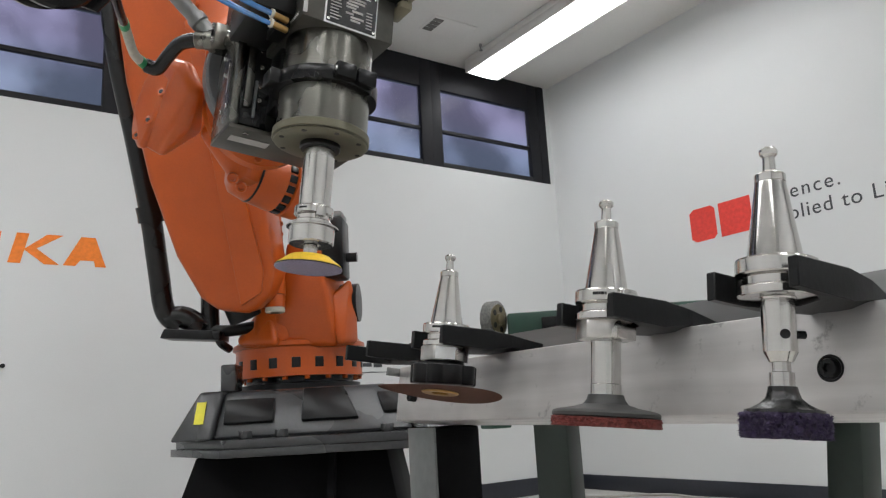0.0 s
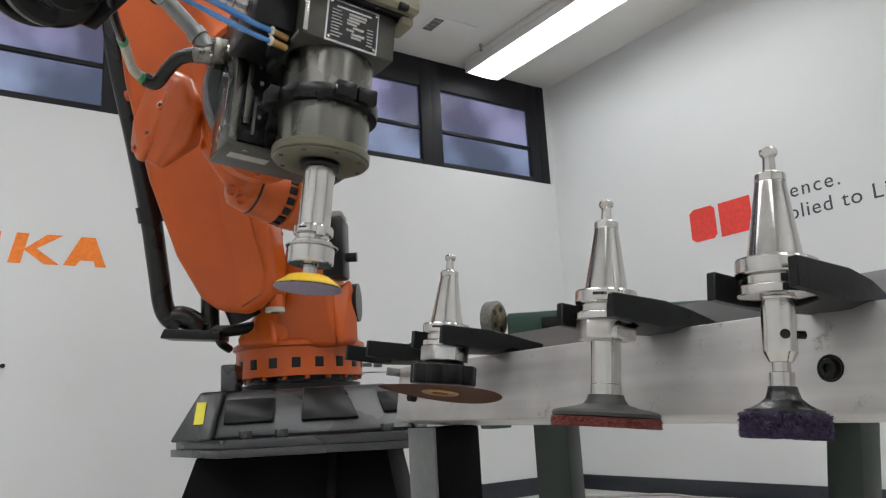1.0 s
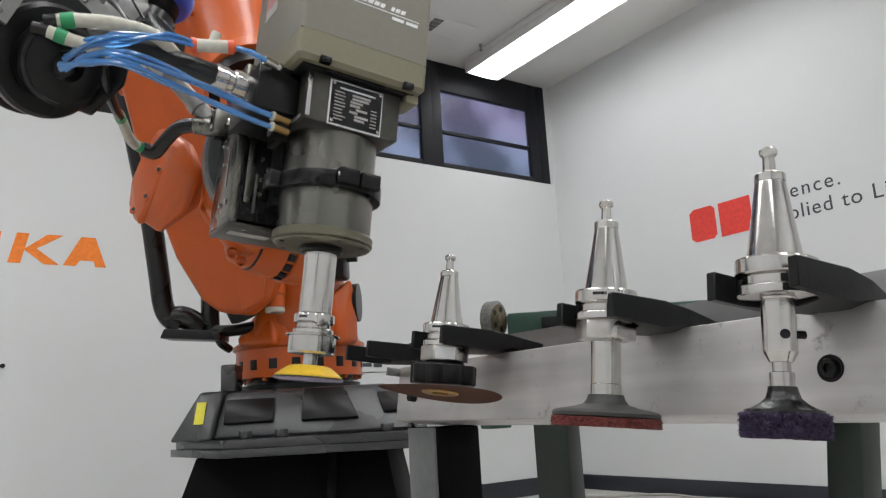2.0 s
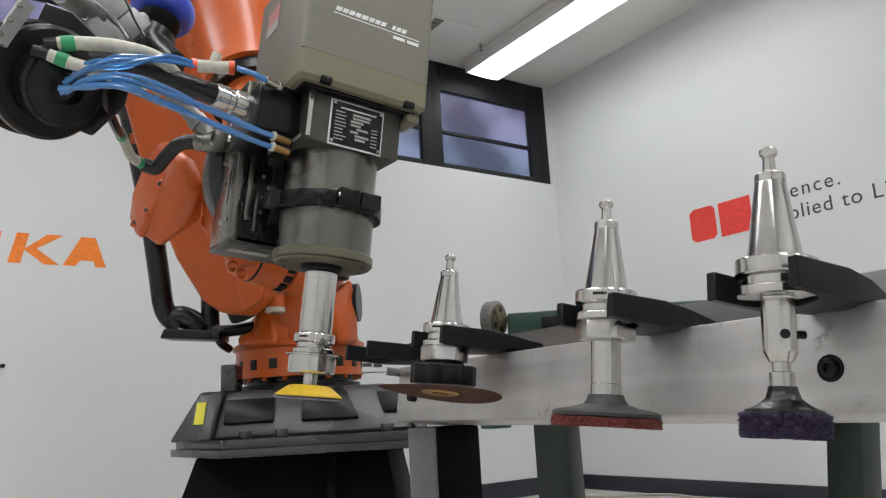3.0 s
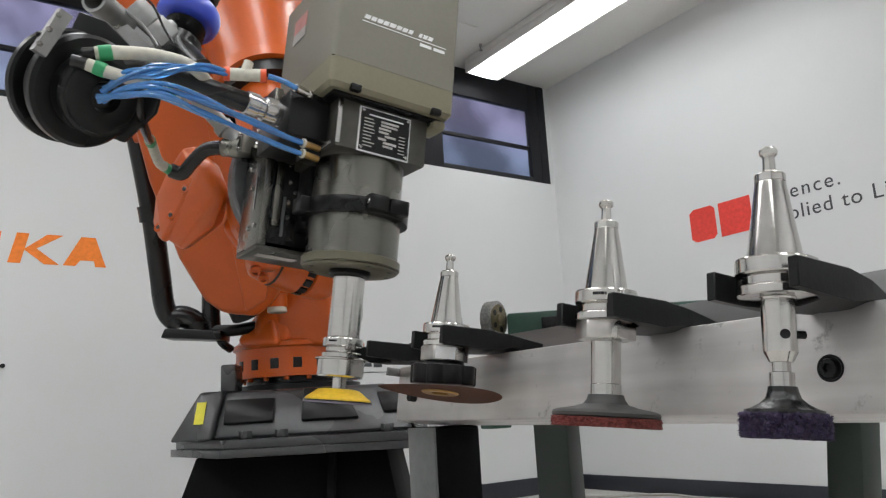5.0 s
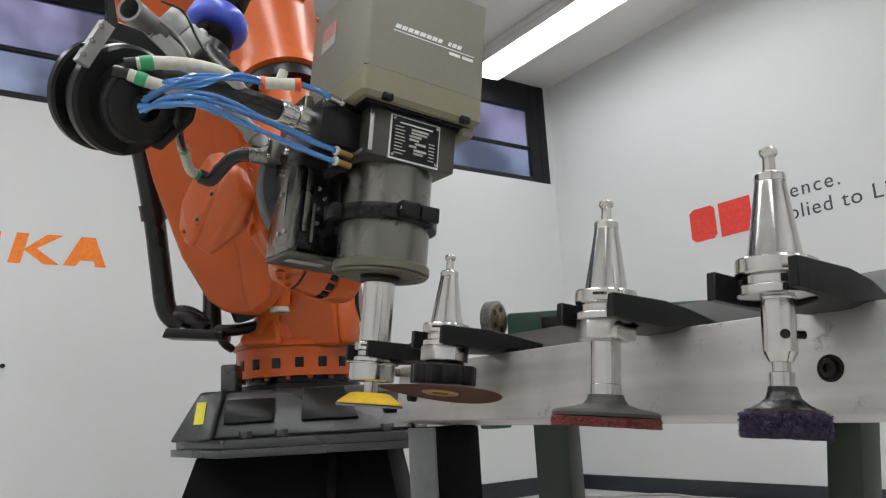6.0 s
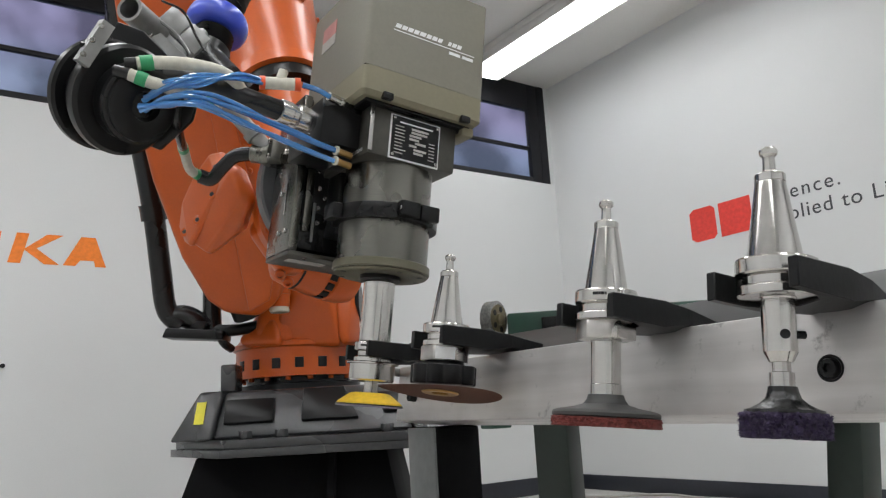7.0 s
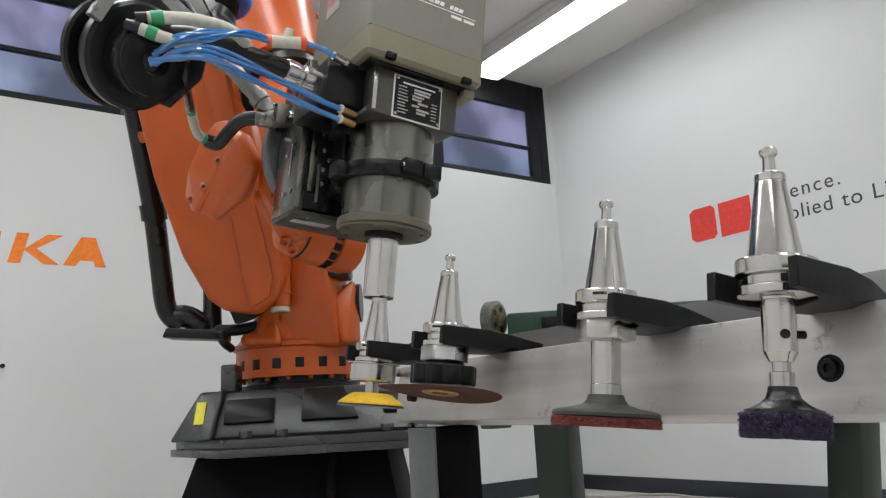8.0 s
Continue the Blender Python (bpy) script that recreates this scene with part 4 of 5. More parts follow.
part("end_cap", lathe([(0.0345, 0.1225), (0.0345, 0.1196), (0.0365, 0.1188), (0.074, 0.1188), (0.0775, 0.1205), (0.0780, 0.1225)], 72), RIMM, body, "olive end cap with screw holes")
part("lip", lathe([(0.0798, 0.1235), (0.0812, 0.125), (0.0812, 0.1365), (0.0798, 0.138)], 72), RIMM, body, "pale olive rim ring")
# Black discs stand for the shade in the cap's screw holes.
for k in range(8):
    a = 2 * math.pi * k / 8
    part("cap_hole", lathe([(0.0042, 0.1180), (0.0042, 0.1187), (0, 0.1187)], 12), BLACK, body).matrix_basis = pose(0.068 * math.cos(a), 0.068 * math.sin(a), 0)
clamp = part("clamp_ring", lathe([(0.0768, 0.201), (0.088, 0.201), (0.0885, 0.202), (0.0885, 0.225), (0.088, 0.226), (0.0755, 0.226)], 64), ANOD, head, "black clamp ring round the motor")
part("lug", box(-0.022, 0.012, -0.102, -0.082, 0.203, 0.229, 0.003), ANOD, clamp)
part("lug", box(0.016, 0.050, -0.098, -0.078, 0.203, 0.229, 0.003), ANOD, clamp)
part("clamp_screw", rod((-0.024, -0.095, 0.216), (-0.018, -0.095, 0.216), 0.005, 12), STEEL, clamp)
part("lug", box(-0.104, -0.086, -0.02, 0.02, 0.201, 0.226, 0.003), ANOD, clamp)

block = part("terminal_block", box(-0.0815, 0.0815, -0.080, 0.10, 0.2985, 0.3865, 0.004), BLOCKM, head, "dark bronze terminal block with nameplate")
PLATE = pose(0.011, 0, -0.004)
part("nameplate", box(-0.0565, 0.0365, -0.0830, -0.0806, 0.302, 0.3775, 0.0006), WHITE, block, "pale rim of the nameplate")
part("nameplate_field", box(-0.0540, 0.0340, -0.0838, -0.0832, 0.3045, 0.3750), ANOD, block, "black engraved nameplate field")
random.seed(3)
for k in range(9):
    z = 0.3585 - 0.0057 * k
    part("print_bar", box(-0.048, -0.048 + random.uniform(0.014, 0.022), -0.0844, -0.0840, z - 0.0009, z + 0.0009), LABELGREY, block)
    if k < 8:
        x = (-0.018, -0.018, -0.021, -0.021, -0.010, -0.021, -0.012, -0.012)[k]
        part("print_field", box(x, x + (0.032, 0.030, 0.022, 0.018, 0.020, 0.014, 0.024, 0.018)[k], -0.0844, -0.0840, z - 0.0019, z + 0.0019), LABELGREY, block)
    if k > 2:
        part("print_bar", box(0.016, 0.027, -0.0844, -0.0840, z - 0.0008, z + 0.0008), LABELGREY, block)
part("print_bar", box(-0.040, 0.022, -0.0844, -0.0840, 0.3645, 0.3668), WHITE, block)
for x in (-0.0505, 0.0305):
    for z in (0.3085, 0.3715):
        part("rivet", bolt_head((x, -0.0840, z), (x, -1, z), 0.0028, 0.0016), STEEL, block)
for ob in block.children:
    ob.matrix_basis = PLATE @ ob.matrix_basis
# Bright strip paints the light along the block's chamfer.
part("edge_glint", box(-0.0825, -0.0745, -0.0835, -0.0805, 0.302, 0.384, 0.001), STEEL, block)

def rounded(x0, x1, y0, y1, r, n=5):
    """The outline of a plate with round corners."""
    out = []
    for cx, cy, a0 in ((x1 - r, y1 - r, 0), (x0 + r, y1 - r, 90), (x0 + r, y0 + r, 180), (x1 - r, y0 + r, 270)):
        out += [(cx + r * math.cos(radians(a0 + 90 * k / n)), cy + r * math.sin(radians(a0 + 90 * k / n))) for k in range(n + 1)]
    return out


hood = part("hood", prism(rounded(-0.112, 0.112, -0.110, 0.142, 0.010), 0.4313, 0.605), OLIVE, head, "olive-grey painted motor hood")
low_hood = prism(rounded(-0.112, 0.112, -0.110, 0.142, 0.010), 0.3905, 0.4307)
add(low_hood, frustum([(x, y, 0.383) for x, y in rounded(-0.106, 0.106, -0.104, 0.136, 0.010)], [(x, y, 0.3905) for x, y in rounded(-0.112, 0.112, -0.110, 0.142, 0.010)]))
part("hood_base", low_hood, OLIVELOW, head, "lower hood, same olive-grey paint with the light's tint put in")
part("hood_seam", box(-0.111, 0.111, -0.109, 0.141, 0.4308, 0.4312), ANOD, head)
LINEZ = 0.508
for k, (x0, x1) in enumerate(((-0.066, -0.056), (-0.054, -0.045), (-0.043, -0.034), (-0.032, -0.023), (-0.021, -0.010), (-0.008, 0.001), (0.003, 0.012), (0.014, 0.022), (0.034, 0.040), (0.042, 0.050), (0.052, 0.060))):
    part("print_bar", prism([(x0, LINEZ), (x1, LINEZ), (x1 + 0.0028, LINEZ + 0.0075), (x0 + 0.0028, LINEZ + 0.0075)], 0.1105, 0.1108), WHITE, hood).matrix_basis = pose(0, 0, 0, 90) @ pose(0, 0, 0)
part("print_line", prism([(-0.068, 0.5025), (0.088, 0.5025), (0.088, 0.5040), (-0.068, 0.5040)], 0.1105, 0.1108), WHITE, hood).matrix_basis = pose(0, 0, 0, 90)
for x0, x1 in ((0.038, 0.060), (0.064, 0.086)):
    part("print_bar", prism([(x0, 0.493), (x1, 0.493), (x1, 0.4985), (x0, 0.4985)], 0.1105, 0.1108), WHITE, hood).matrix_basis = pose(0, 0, 0, 90)
part("red_label", box(-0.1135, -0.1125, 0.028, 0.086, 0.541, 0.568), LABELRED, hood, "faded red warning label")
part("grey_label", box(-0.1135, -0.1125, 0.028, 0.086, 0.522, 0.5408), LABELGREY, hood)
for x in (-0.068, 0.078):
    part("latch", box(x - 0.009, x + 0.009, -0.1145, -0.103, 0.381, 0.3925, 0.002), BLACK, head, "black hood latch")
# Added black plate that darkens the hood's underside as shade would.
part("hood_shade", box(-0.098, 0.098, -0.094, 0.13, 0.3775, 0.3829, 0.001), BLACK, head, "black plate for the shade under the hood")
part("hood_lug", box(0.083, 0.108, -0.095, -0.04, 0.366, 0.3828, 0.005), OLIVELOW, head)
# Black discs stand for the shade in the lug's holes.
for y in (-0.08, -0.055):
    part("lug_hole", rod((0.0825, y, 0.376), (0.0832, y, 0.376), 0.005, 12), BLACK, head)

# the linear slide between spindle and robot
slide = part("slide", box(-0.118, 0.10, 0.102, 0.19, 0.165, 0.44, 0.003), ANOD, head, "black linear slide with screws")
part("side_plate", box(-0.134, -0.1185, 0.088, 0.206, 0.158, 0.44, 0.002), DARKSTEEL, slide, "grey steel side plate")
part("bottom_plate", box(-0.133, 0.10, 0.088, 0.206, 0.150, 0.1575, 0.001), BLOCKM, slide)
part("bottom_label", box(-0.118, -0.048, 0.125, 0.150, 0.1488, 0.1497), LABELGREY, slide, "pale label strip")
part("rail", box(-0.112, -0.098, 0.092, 0.1015, 0.195, 0.43, 0.001), DARKSTEEL, slide)
part("rail", box(-0.094, -0.089, 0.096, 0.1015, 0.18, 0.25, 0.001), ALU, slide)
part("slot_edge", box(-0.1362, -0.1342, 0.126, 0.129, 0.225, 0.285, 0.0006), STEEL, slide)
for x, z in ((-0.088, 0.31), (-0.085, 0.278), (-0.073, 0.262), (-0.084, 0.242), (-0.083, 0.215), (-0.084, 0.345), (-0.083, 0.38)):
    part("slide_screw", bolt_head((x, 0.1015, z), (x, -1, z), 0.0045, 0.004), STEEL, slide)
for y, z in ((0.145, 0.194), (0.112, 0.194), (0.150, 0.268), (0.165, 0.306), (0.135, 0.345), (0.105, 0.338), (0.155, 0.375), (0.118, 0.385)):
    part("slide_screw", bolt_head((-0.1343, y, z), (-1, y, z), 0.0042, 0.004), STEEL, slide)
for y, z in ((0.14, 0.345), (0.112, 0.352)):
    part("plug", hexagon(0.0065, 0, 0.010), STEEL, slide, "nickel plug").matrix_basis = along((-0.1343, y, z), (-1, y, z))
for x, y in ((-0.10, 0.10), (-0.02, 0.10)):
    part("slide_screw", bolt_head((x, y, 0.1497), (x, y, -1), 0.0045, 0.003), STEEL, slide)
part("carrier", box(-0.07, 0.075, 0.045, 0.101, 0.19, 0.385, 0.004), ANOD, head, "black carrier bracket behind the motor")
part("adapter_plate", lathe([(0, 0), (0.136, 0), (0.14, 0.004), (0.14, 0.03), (0.136, 0.034), (0.11, 0.036), (0.11, 0.06), (0, 0.06)], 56, pose(-0.015, 0.256, 0.314, 90)), ADAPT, head, "grey aluminium adapter plate")

# hose drum and its bracket
DRUM = along((-0.468, 0.056, 0.330), (-0.414, -0.048, 0.289))
drum = part("hose_drum", lathe([(0, -0.015), (0.078, -0.015), (0.083, -0.010), (0.083, 0.000), (0.079, 0.004), (0.066, 0.006), (0.068, 0.03), (0.078, 0.033), (0.080, 0.038), (0.080, 0.052), (0.075, 0.058), (0.055, 0.060), (0.055, 0.064), (0.052, 0.098), (0.046, 0.102), (0.022, 0.104), (0.018, 0.090), (0, 0.088)], 56, DRUM), BLACK, head, "black plastic hose drum")
part("drum_ring", lathe([(0.0545, 0.080), (0.0570, 0.082), (0.0570, 0.090), (0.0530, 0.092)], 44, DRUM), RUBBER, drum)
plate = prism([(-0.040, 0.103), (0.0, 0.088), (0.09, 0.0), (0.076, -0.049), (0.022, -0.094), (-0.070, -0.058), (-0.075, 0.036)], -0.006, 0.006, 0.003)
bmesh.ops.transform(plate, matrix=pose(-0.415, 0.072, 0.361, 105.7, -3.7, -31.8), verts=plate.verts)
part("drum_bracket", plate, BLACK, head, "black bracket plate")
part("bracket_strip", rod((-0.476, -0.059, 0.392), (-0.498, -0.048, 0.330), 0.0125, 4), ALU, head, "cast grey strip", 20)
part("strip_knob", rod((-0.492, -0.052, 0.356), (-0.503, -0.048, 0.3565), 0.004, 10), BLACK, head)
for f in (0.15, 0.5, 0.85):
    p = Vector((-0.476, -0.059, 0.392)).lerp(Vector((-0.498, -0.048, 0.330)), f)
    part("strip_screw", bolt_head(p + Vector((-0.003, -0.0085, 0.0)), p + Vector((-0.3, -1, 0)), 0.004, 0.003), DARKSTEEL, head)
part("cast_rail", box(-0.017, 0.017, -0.006, 0.006, 0, 0.185, 0.002), ALU, head, "cast grey rail", 20).matrix_basis = along((-0.414, 0.150, 0.501), (-0.26, 0.150, 0.409)) @ pose(0, 0, 0, 0, 0, 90)
for f in (0.12, 0.52):
    p = Vector((-0.414, 0.143, 0.501)).lerp(Vector((-0.26, 0.143, 0.409)), f)
    part("rail_bolt", bolt_head(p, p + Vector((-0.3, -1, 0)), 0.006, 0.006), STEEL, head)
part("open_pipe", lathe([(0, 0.05), (0.0165, 0.05), (0.0165, 0), (0.0215, 0), (0.0215, 0.105), (0, 0.105)], 36, along((-0.437, 0.106, 0.506), (-0.365, 0.19, 0.512))), ALU, head, "short open aluminium pipe")
valve = part("valve_block", box(-0.021, 0.021, -0.02, 0.02, -0.022, 0.022, 0.002), ALU, head, "cast grey valve block")
valve.matrix_basis = pose(-0.358, 0.175, 0.533, 0, 32, 0)
part("valve_body", box(0.0215, 0.060, -0.019, 0.019, -0.020, 0.024, 0.002), ALU, valve)
part("valve_cap", lathe([(0.010, 0), (0.010, 0.008), (0.008, 0.011), (0, 0.011)], 18, pose(0.042, 0, 0.0242)), ALU, valve)
part("valve_foot", box(-0.015, 0.050, -0.016, 0.016, -0.036, -0.0225, 0.002), ALU, valve)
part("valve_wire", tube([(-0.385, 0.15, 0.56), (-0.35, 0.135, 0.545), (-0.325, 0.135, 0.51), (-0.305, 0.135, 0.485)], 0.0022, 6), RUBBER, head)
part("valve_wire", tube([(-0.40, 0.142, 0.525), (-0.36, 0.13, 0.50), (-0.33, 0.13, 0.47)], 0.003, 6), ALU, head)
part("corrugated_hose", tube([(-0.278, 0.250, 0.531), (-0.273, 0.255, 0.561), (-0.265, 0.265, 0.605), (-0.249, 0.280, 0.668), (-0.226, 0.300, 0.744), (-0.17, 0.37, 0.90)], 0.038, 24, 8, 0.007, 0.013), RUBBER, head, "black corrugated cable hose")
part("hose_boot", tube([(-0.277, 0.251, 0.545), (-0.282, 0.245, 0.519), (-0.271, 0.235, 0.496), (-0.248, 0.220, 0.472)], 0.0415, 24), RUBBER, head, "black rubber boot")
ringm = along((-0.265, 0.265, 0.607), (-0.255, 0.274, 0.650))
part("blue_ring", lathe([(0.038, -0.022)] + [(0.047 + 0.012 * math.cos(radians(a)), 0.022 * math.sin(radians(a))) for a in range(-80, 81, 16)] + [(0.038, 0.022)], 40, ringm), BLUERING, head, "blue plastic hose ring", 60)

# cream sleeves, blue air tubes, elbows and fittings
part("cream_sleeve", tube([(-0.448, -0.058, 0.343), (-0.42, -0.062, 0.352), (-0.37, -0.06, 0.364), (-0.31, -0.035, 0.374), (-0.25, 0.03, 0.37)], 0.0095, 14), CREAM, head, "cream cable sleeve with green tape")
part("cream_sleeve", tube([(-0.455, -0.058, 0.325), (-0.43, -0.063, 0.320), (-0.38, -0.062, 0.318), (-0.352, -0.055, 0.317), (-0.328, -0.046, 0.316)], 0.0088, 14), CREAM, head, "cream cable sleeve with green tape")
for p, q, r in (((-0.444, -0.0585, 0.3443), (-0.428, -0.061, 0.350), 0.0108), ((-0.446, -0.0600, 0.3235), (-0.432, -0.0625, 0.3205), 0.0101), ((-0.350, -0.055, 0.3170), (-0.337, -0.050, 0.3162), 0.0101)):
    part("green_tape", rod(p, q, r, 14), GREENTAPE, head, "green tape band")
for p, q, r in (((-0.462, -0.054, 0.339), (-0.448, -0.058, 0.343), 0.0092), ((-0.474, -0.052, 0.327), (-0.455, -0.058, 0.325), 0.0085)):
    part("sleeve_end", rod(p, q, r, 14), RUBBER, head)
random.seed(11)
for k in range(5):
    j = lambda s=0.006: random.uniform(-s, s)
    part("air_tube", tube([(-0.430 + j(), -0.050, 0.300 + j()), (-0.405 + j(), -0.072, 0.318 + j()), (-0.368 + j(), -0.079 + j(), 0.337 + j(0.007)), (-0.31, -0.070 + j(), 0.360 + j(0.005)), (-0.262, -0.052 + j(0.002), 0.374 + j(0.003)), (-0.250, -0.051, 0.376)], 0.0031, 8), BLUETUBE, head, "translucent blue air tube")
for k in range(6):
    e, sag = (((-0.120, -0.052, 0.298), 0.004), ((-0.120, -0.052, 0.281), -0.013))[k % 2]
    part("air_tube", tube([(-0.432 + j(), -0.052, 0.284 + j()), (-0.405 + j(), -0.080, 0.292 + j(0.008)), (-0.36 + j(), -0.085 + j(), 0.306 + 0.6 * sag + j(0.006)), (-0.29 + j(), -0.072 + j(), 0.310 + sag + j(0.005)), (-0.21 + j(), -0.060 + j(0.004), 0.303 + sag + j(0.003)), (e[0], e[1], e[2] + j(0.002))], 0.0034, 8), BLUETUBE, head, "translucent blue air tube")
part("tee_fitting", add(rod((-0.248, -0.052, 0.376), (-0.206, -0.066, 0.381), 0.0095, 18), rod((-0.228, -0.059, 0.379), (-0.224, -0.060, 0.400), 0.0075, 16)), CREAM, head, "pale plastic tee fitting")
for p, q in (((-0.256, -0.050, 0.375), (-0.248, -0.052, 0.376)), ((-0.206, -0.066, 0.381), (-0.198, -0.068, 0.382))):
    part("tee_collar", rod(p, q, 0.0105, 18), REDORANGE, head, "orange-red push collar")
part("air_tube", tube([(-0.198, -0.068, 0.382), (-0.17, -0.072, 0.380), (-0.145, -0.066, 0.377)], 0.0045, 10), BLUETUBE, head)
part("tube_nipple", add(rod((-0.150, -0.068, 0.3775), (-0.128, -0.06, 0.377), 0.007, 14), hexagon(0.008, 0, 0.008), along((-0.128, -0.06, 0.377), (-0.1, -0.05, 0.377))), STEEL, head)
part("power_hose", tube([(-0.40, 0.0, 0.355), (-0.345, -0.012, 0.366), (-0.28, -0.010, 0.362), (-0.225, -0.018, 0.354), (-0.20, -0.018, 0.352)], 0.0165, 18), RUBBER, head, "thick black power hose")
part("hose_fitting", lathe([(0.0165, 0), (0.019, 0.002), (0.019, 0.02), (0.0165, 0.022), (0.0165, 0.03), (0.0205, 0.032), (0.0205, 0.052), (0.018, 0.054), (0.018, 0.064), (0.022, 0.066), (0.022, 0.076), (0, 0.076)], 24, along((-0.212, -0.018, 0.353), (-0.1, 0.0, 0.350))), STEEL, head, "nickel-plated hose fitting")
part("fitting_block", box(-0.150, -0.0820, -0.050, 0.10, 0.3095, 0.3860, 0.004), ANOD, head, "black connection block")
for z in (0.298, 0.281):
    part("brass_fitting", rod((-0.120, -0.052, z), (-0.094, -0.047, z - 0.001), 0.0055, 14), BRASS, head, "brass push-in fitting")
    part("push_ring", lathe([(0.004, 0), (0.0075, 0), (0.0075, 0.004), (0.004, 0.004)], 18, along((-0.124, -0.053, z), (-0.09, -0.047, z))), CREAM, head)
part("fitting_plate", box(-0.107, -0.0825, -0.03, 0.02, 0.288, 0.308, 0.003), ANOD, head)
cu = bpy.data.curves.new("print", "FONT")
cu.body, cu.size, cu.extrude = "COOLING", 0.0085, 0.0002
cu.materials.append(WHITE)
print_line = new("print", cu)
print_line.parent = head
print_line.matrix_basis = Matrix.Translation((-0.0822, -0.024, 0.3055)) @ Matrix(((0, 0, -1), (-1, 0, 0), (0, 1, 0))).to_4x4()
tagged(print_line, "white printed word COOLING")
part("gland_block", box(-0.166, -0.1345, 0.158, 0.206, 0.340, 0.380, 0.004), DARKSTEEL, head, "grey steel connection block")
for y, z in ((0.165, 0.374), (0.199, 0.374), (0.165, 0.346)):
    part("plug", bolt_head((-0.1661, y, z), (-1, y, z), 0.005, 0.005), STEEL, head)
part("sensor_cable", tube([(-0.385, -0.01, 0.335), (-0.37, 0.03, 0.312), (-0.345, 0.11, 0.312), (-0.328, 0.17, 0.323)], 0.008, 12), RUBBER, head, "black sensor cable")
part("cream_sleeve", tube([(-0.332, 0.160, 0.322), (-0.320, 0.20, 0.327), (-0.295, 0.26, 0.322), (-0.265, 0.298, 0.326)], 0.0092, 14), CREAM, head, "cream cable sleeve with green tape")
for p, q in (((-0.331, 0.163, 0.3222), (-0.326, 0.18, 0.3243)), ((-0.283, 0.277, 0.3235), (-0.270, 0.293, 0.3255))):
    part("green_tape", rod(p, q, 0.0099, 14), GREENTAPE, head, "green tape band")
part("sensor_cable", tube([(-0.267, 0.296, 0.3258), (-0.245, 0.285, 0.322), (-0.232, 0.262, 0.340), (-0.215, 0.235, 0.358), (-0.185, 0.20, 0.358)], 0.0135, 14), RUBBER, head, "black cable elbow")
part("cable_gland", lathe([(0.0135, 0), (0.0165, 0.002), (0.0165, 0.018), (0.018, 0.02), (0.018, 0.034), (0, 0.034)], 20, along((-0.19, 0.205, 0.358), (-0.13, 0.17, 0.357))), DARKSTEEL, head, "nickel cable gland")
part("steel_conduit", tube([(-0.345, 0.200, 0.508), (-0.300, 0.200, 0.477), (-0.255, 0.200, 0.444), (-0.213, 0.198, 0.410), (-0.180, 0.195, 0.383), (-0.168, 0.190, 0.368)], 0.0145, 16), ALU, head, "cast grey conduit")
part("conduit_collar", lathe([(0.0146, 0), (0.018, 0.001), (0.018, 0.016), (0.0146, 0.017)], 20, along((-0.198, 0.1975, 0.398), (-0.168, 0.190, 0.368))), ALU, head)

# the hose bundle leans in towards the spindle at the drum
for ob in head.children_recursive:
    if ob.name.split(".")[0] in ("hose_drum", "drum_ring", "drum_bracket", "cream_sleeve", "green_tape", "sleeve_end", "air_tube", "sensor_cable"):
        for v in ob.data.vertices:
            v.co += Vector((0.016, -0.010, 0.0)) * min(1.0, max(0.0, (-v.co.x - 0.16) / 0.22))
    if ob.name.split(".")[0] in ("sensor_cable", "cable_gland", "gland_block", "plug", "steel_conduit", "conduit_collar", "green_tape", "cream_sleeve"):
        for v in ob.data.vertices:
            v.co += Vector((0.03, 0.0, -0.06)) * max(0.0, v.co.y - 0.03)


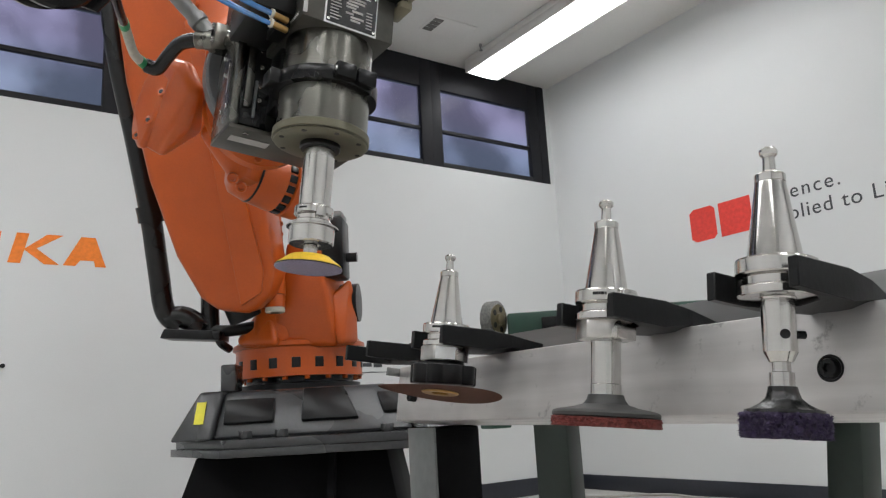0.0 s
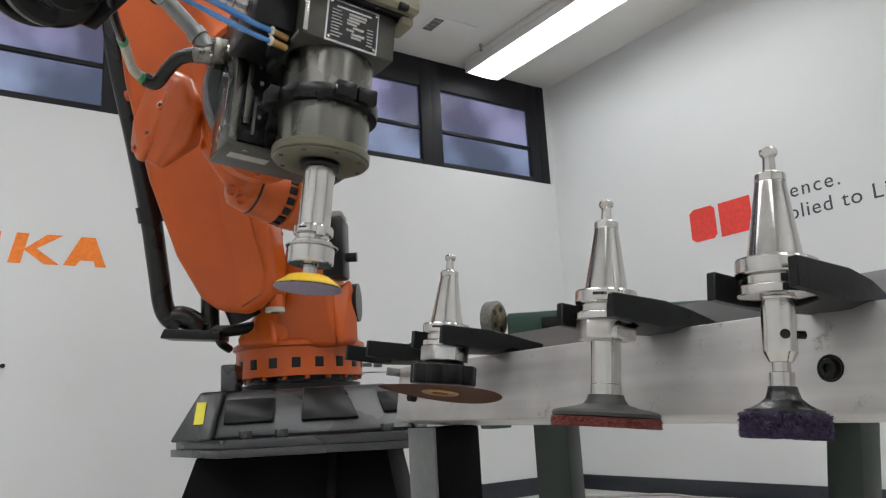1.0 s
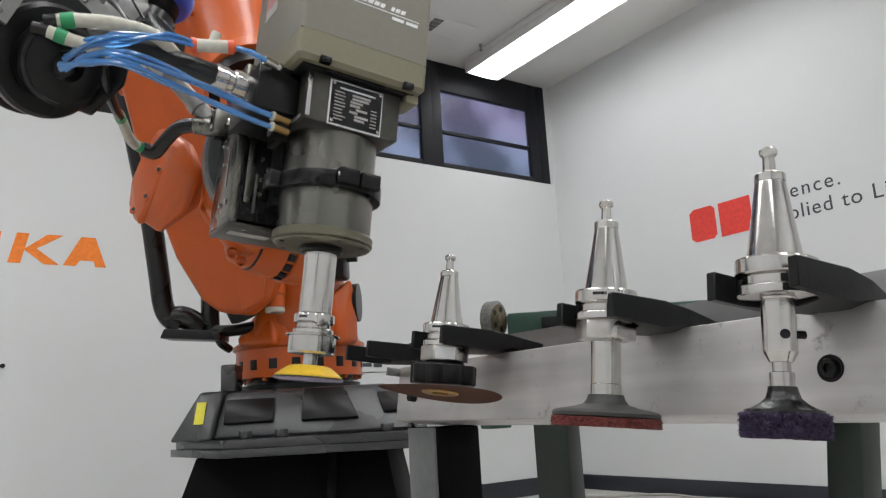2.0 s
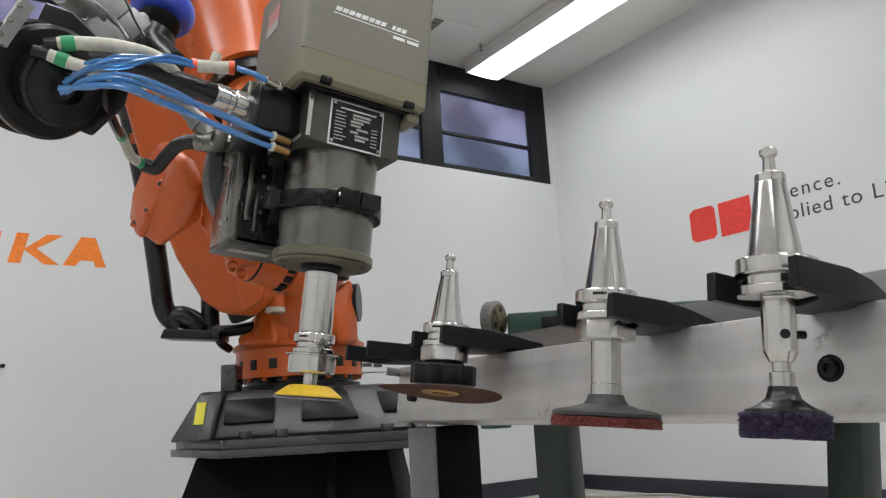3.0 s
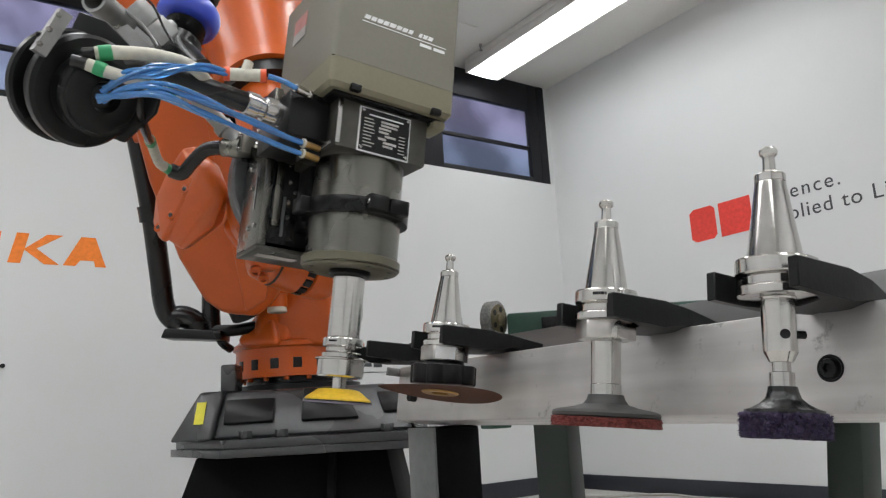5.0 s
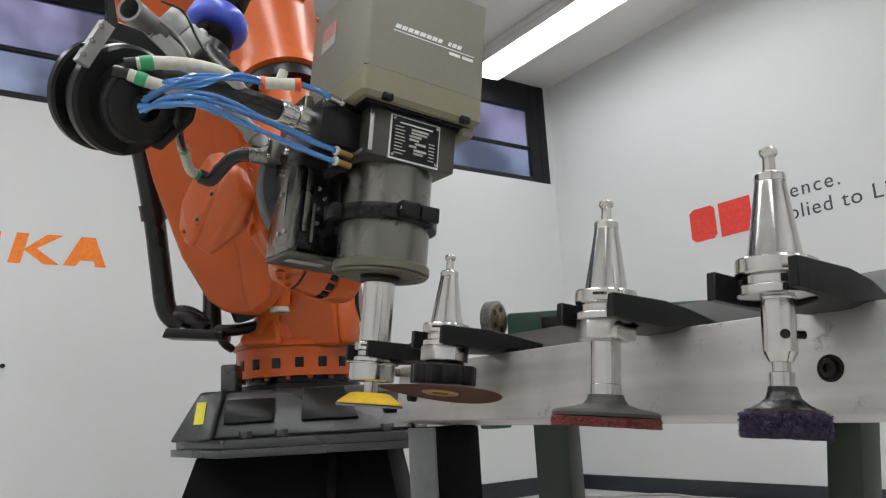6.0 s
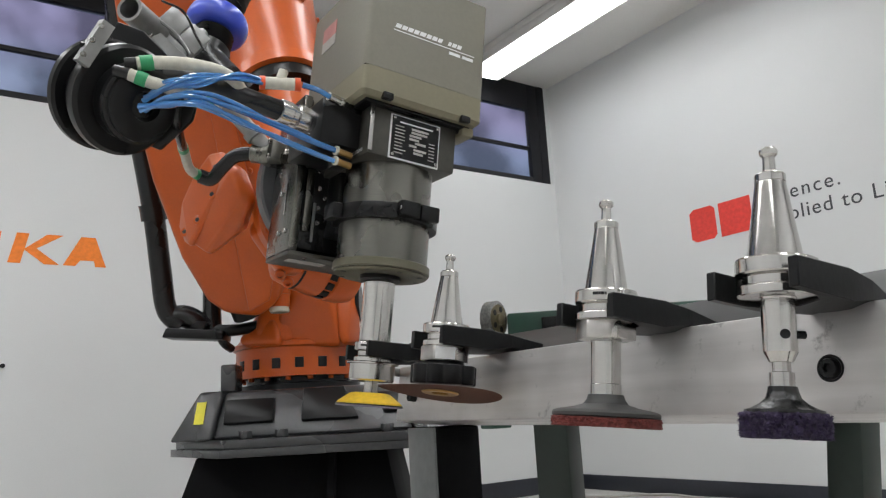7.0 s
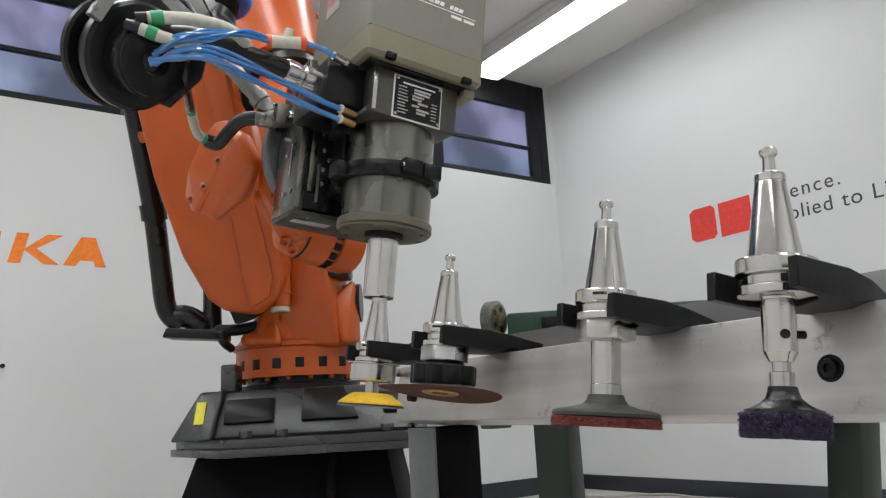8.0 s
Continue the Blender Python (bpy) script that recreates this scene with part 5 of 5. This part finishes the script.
def motions():
    """The spindle comes down, slides into the first fork, lets go of its tool and rises."""
    seats = ((0.0, -0.1258, 0.0112, 0.2067, -1.70), (0.6, -0.1258, 0.0112, 0.2067, -1.70), (0.8, -0.1256, 0.0105, 0.1966, -1.50), (1.0, -0.1238, 0.0080, 0.1732, -1.30), (1.25, -0.1173, 0.0058, 0.1403, -1.05), (1.5, -0.1135, 0.0062, 0.1044, -0.80), (1.7, -0.1096, 0.0078, 0.0740, -0.63),
             (1.9, -0.1062, 0.0095, 0.0445, -0.47), (2.1, -0.1030, 0.0110, 0.0215, -0.30), (2.3, -0.1003, 0.0127, 0.0064, -0.21), (2.5, -0.0989, 0.0147, 0.0021, -0.13), (2.8, -0.0977, 0.0180, 0.0029, 0.00), (4.2, -0.0977, 0.0180, 0.0029, 0), (4.5, -0.0930, 0.0160, 0.0020, 0),
             (4.7, -0.0800, 0.0130, 0.0016, 0), (5.0, -0.0520, 0.0085, 0.0011, 0), (5.3, -0.0235, 0.0038, 0.0005, 0), (5.5, -0.0095, 0.0015, 0.0002, 0), (5.7, -0.0020, 0.0003, 0.0000, 0), (5.9, 0.0000, 0.0000, 0.0000, 0), (6.9, 0.0000, 0.0000, 0.0000, 0), (7.05, 0.0005, 0.0010, 0.0025, 0),
             (7.2, 0.0020, 0.0050, 0.0120, 0), (7.5, 0.0035, 0.0083, 0.0363, 0), (7.75, 0.0035, 0.0083, 0.0565, 0), (8.0, 0.0034, 0.0082, 0.0768, 0))
    into = BASE.inverted()
    rows = {k: [] for k in ("head", "tool", "column", "link", "fore", "wrist")}
    for t, x, y, z, lean in seats:
        at = RACK @ pose(x, DOCK + y, z, lean + LEAN[0], LEAN[1])
        rows["head"].append((t, at))
        held = at if t <= 6.9 else on_rack(min(0.0027, x), DOCK + min(y, 0.001), 0) @ pose(0, 0, 0, *LEAN)
        rows["tool"].append((t, held))
        rows["wrist"].append((t, into @ at @ pose(0.002, 0, -0.021)))
        w = into @ at @ HEAD.inverted() @ BASE @ W0
        a, c = W0 - AX, w - AX
        turn = 0.65 * (math.atan2(c.y, c.x) - math.atan2(a.y, a.x))
        spin = Matrix.Translation(AX) @ Matrix.Rotation(turn, 4, "Z") @ Matrix.Translation(-AX)
        rows["column"].append((t, spin @ Matrix.Translation(AX)))
        s, e, off = spin @ A2, spin @ E0, spin.to_3x3() @ ELB
        for k in range(60):
            e = s + (e - s).normalized() * (E0 - A2).length
            f = w + (e + off - w).normalized() * reach
            e = f - off
        e = s + (e - s).normalized() * (E0 - A2).length
        q = (spin.to_3x3() @ (E0 - A2)).rotation_difference(e - s).to_matrix().to_4x4()
        rows["link"].append((t, Matrix.Translation(s) @ q @ spin.to_3x3().to_4x4() @ Matrix.Translation(-A2)))
        q = (spin.to_3x3() @ (W0 - E0 - ELB)).rotation_difference(w - e - off).to_matrix().to_4x4()
        rows["fore"].append((t, Matrix.Translation(e + off) @ q @ spin.to_3x3().to_4x4() @ Matrix.Translation(-(E0 + ELB))))
    walk(head, rows["head"])
    walk(t1, rows["tool"])
    walk(col, rows["column"])
    walk(link, rows["link"])
    walk(fore, rows["fore"])
    walk(wrist, rows["wrist"])


motions()
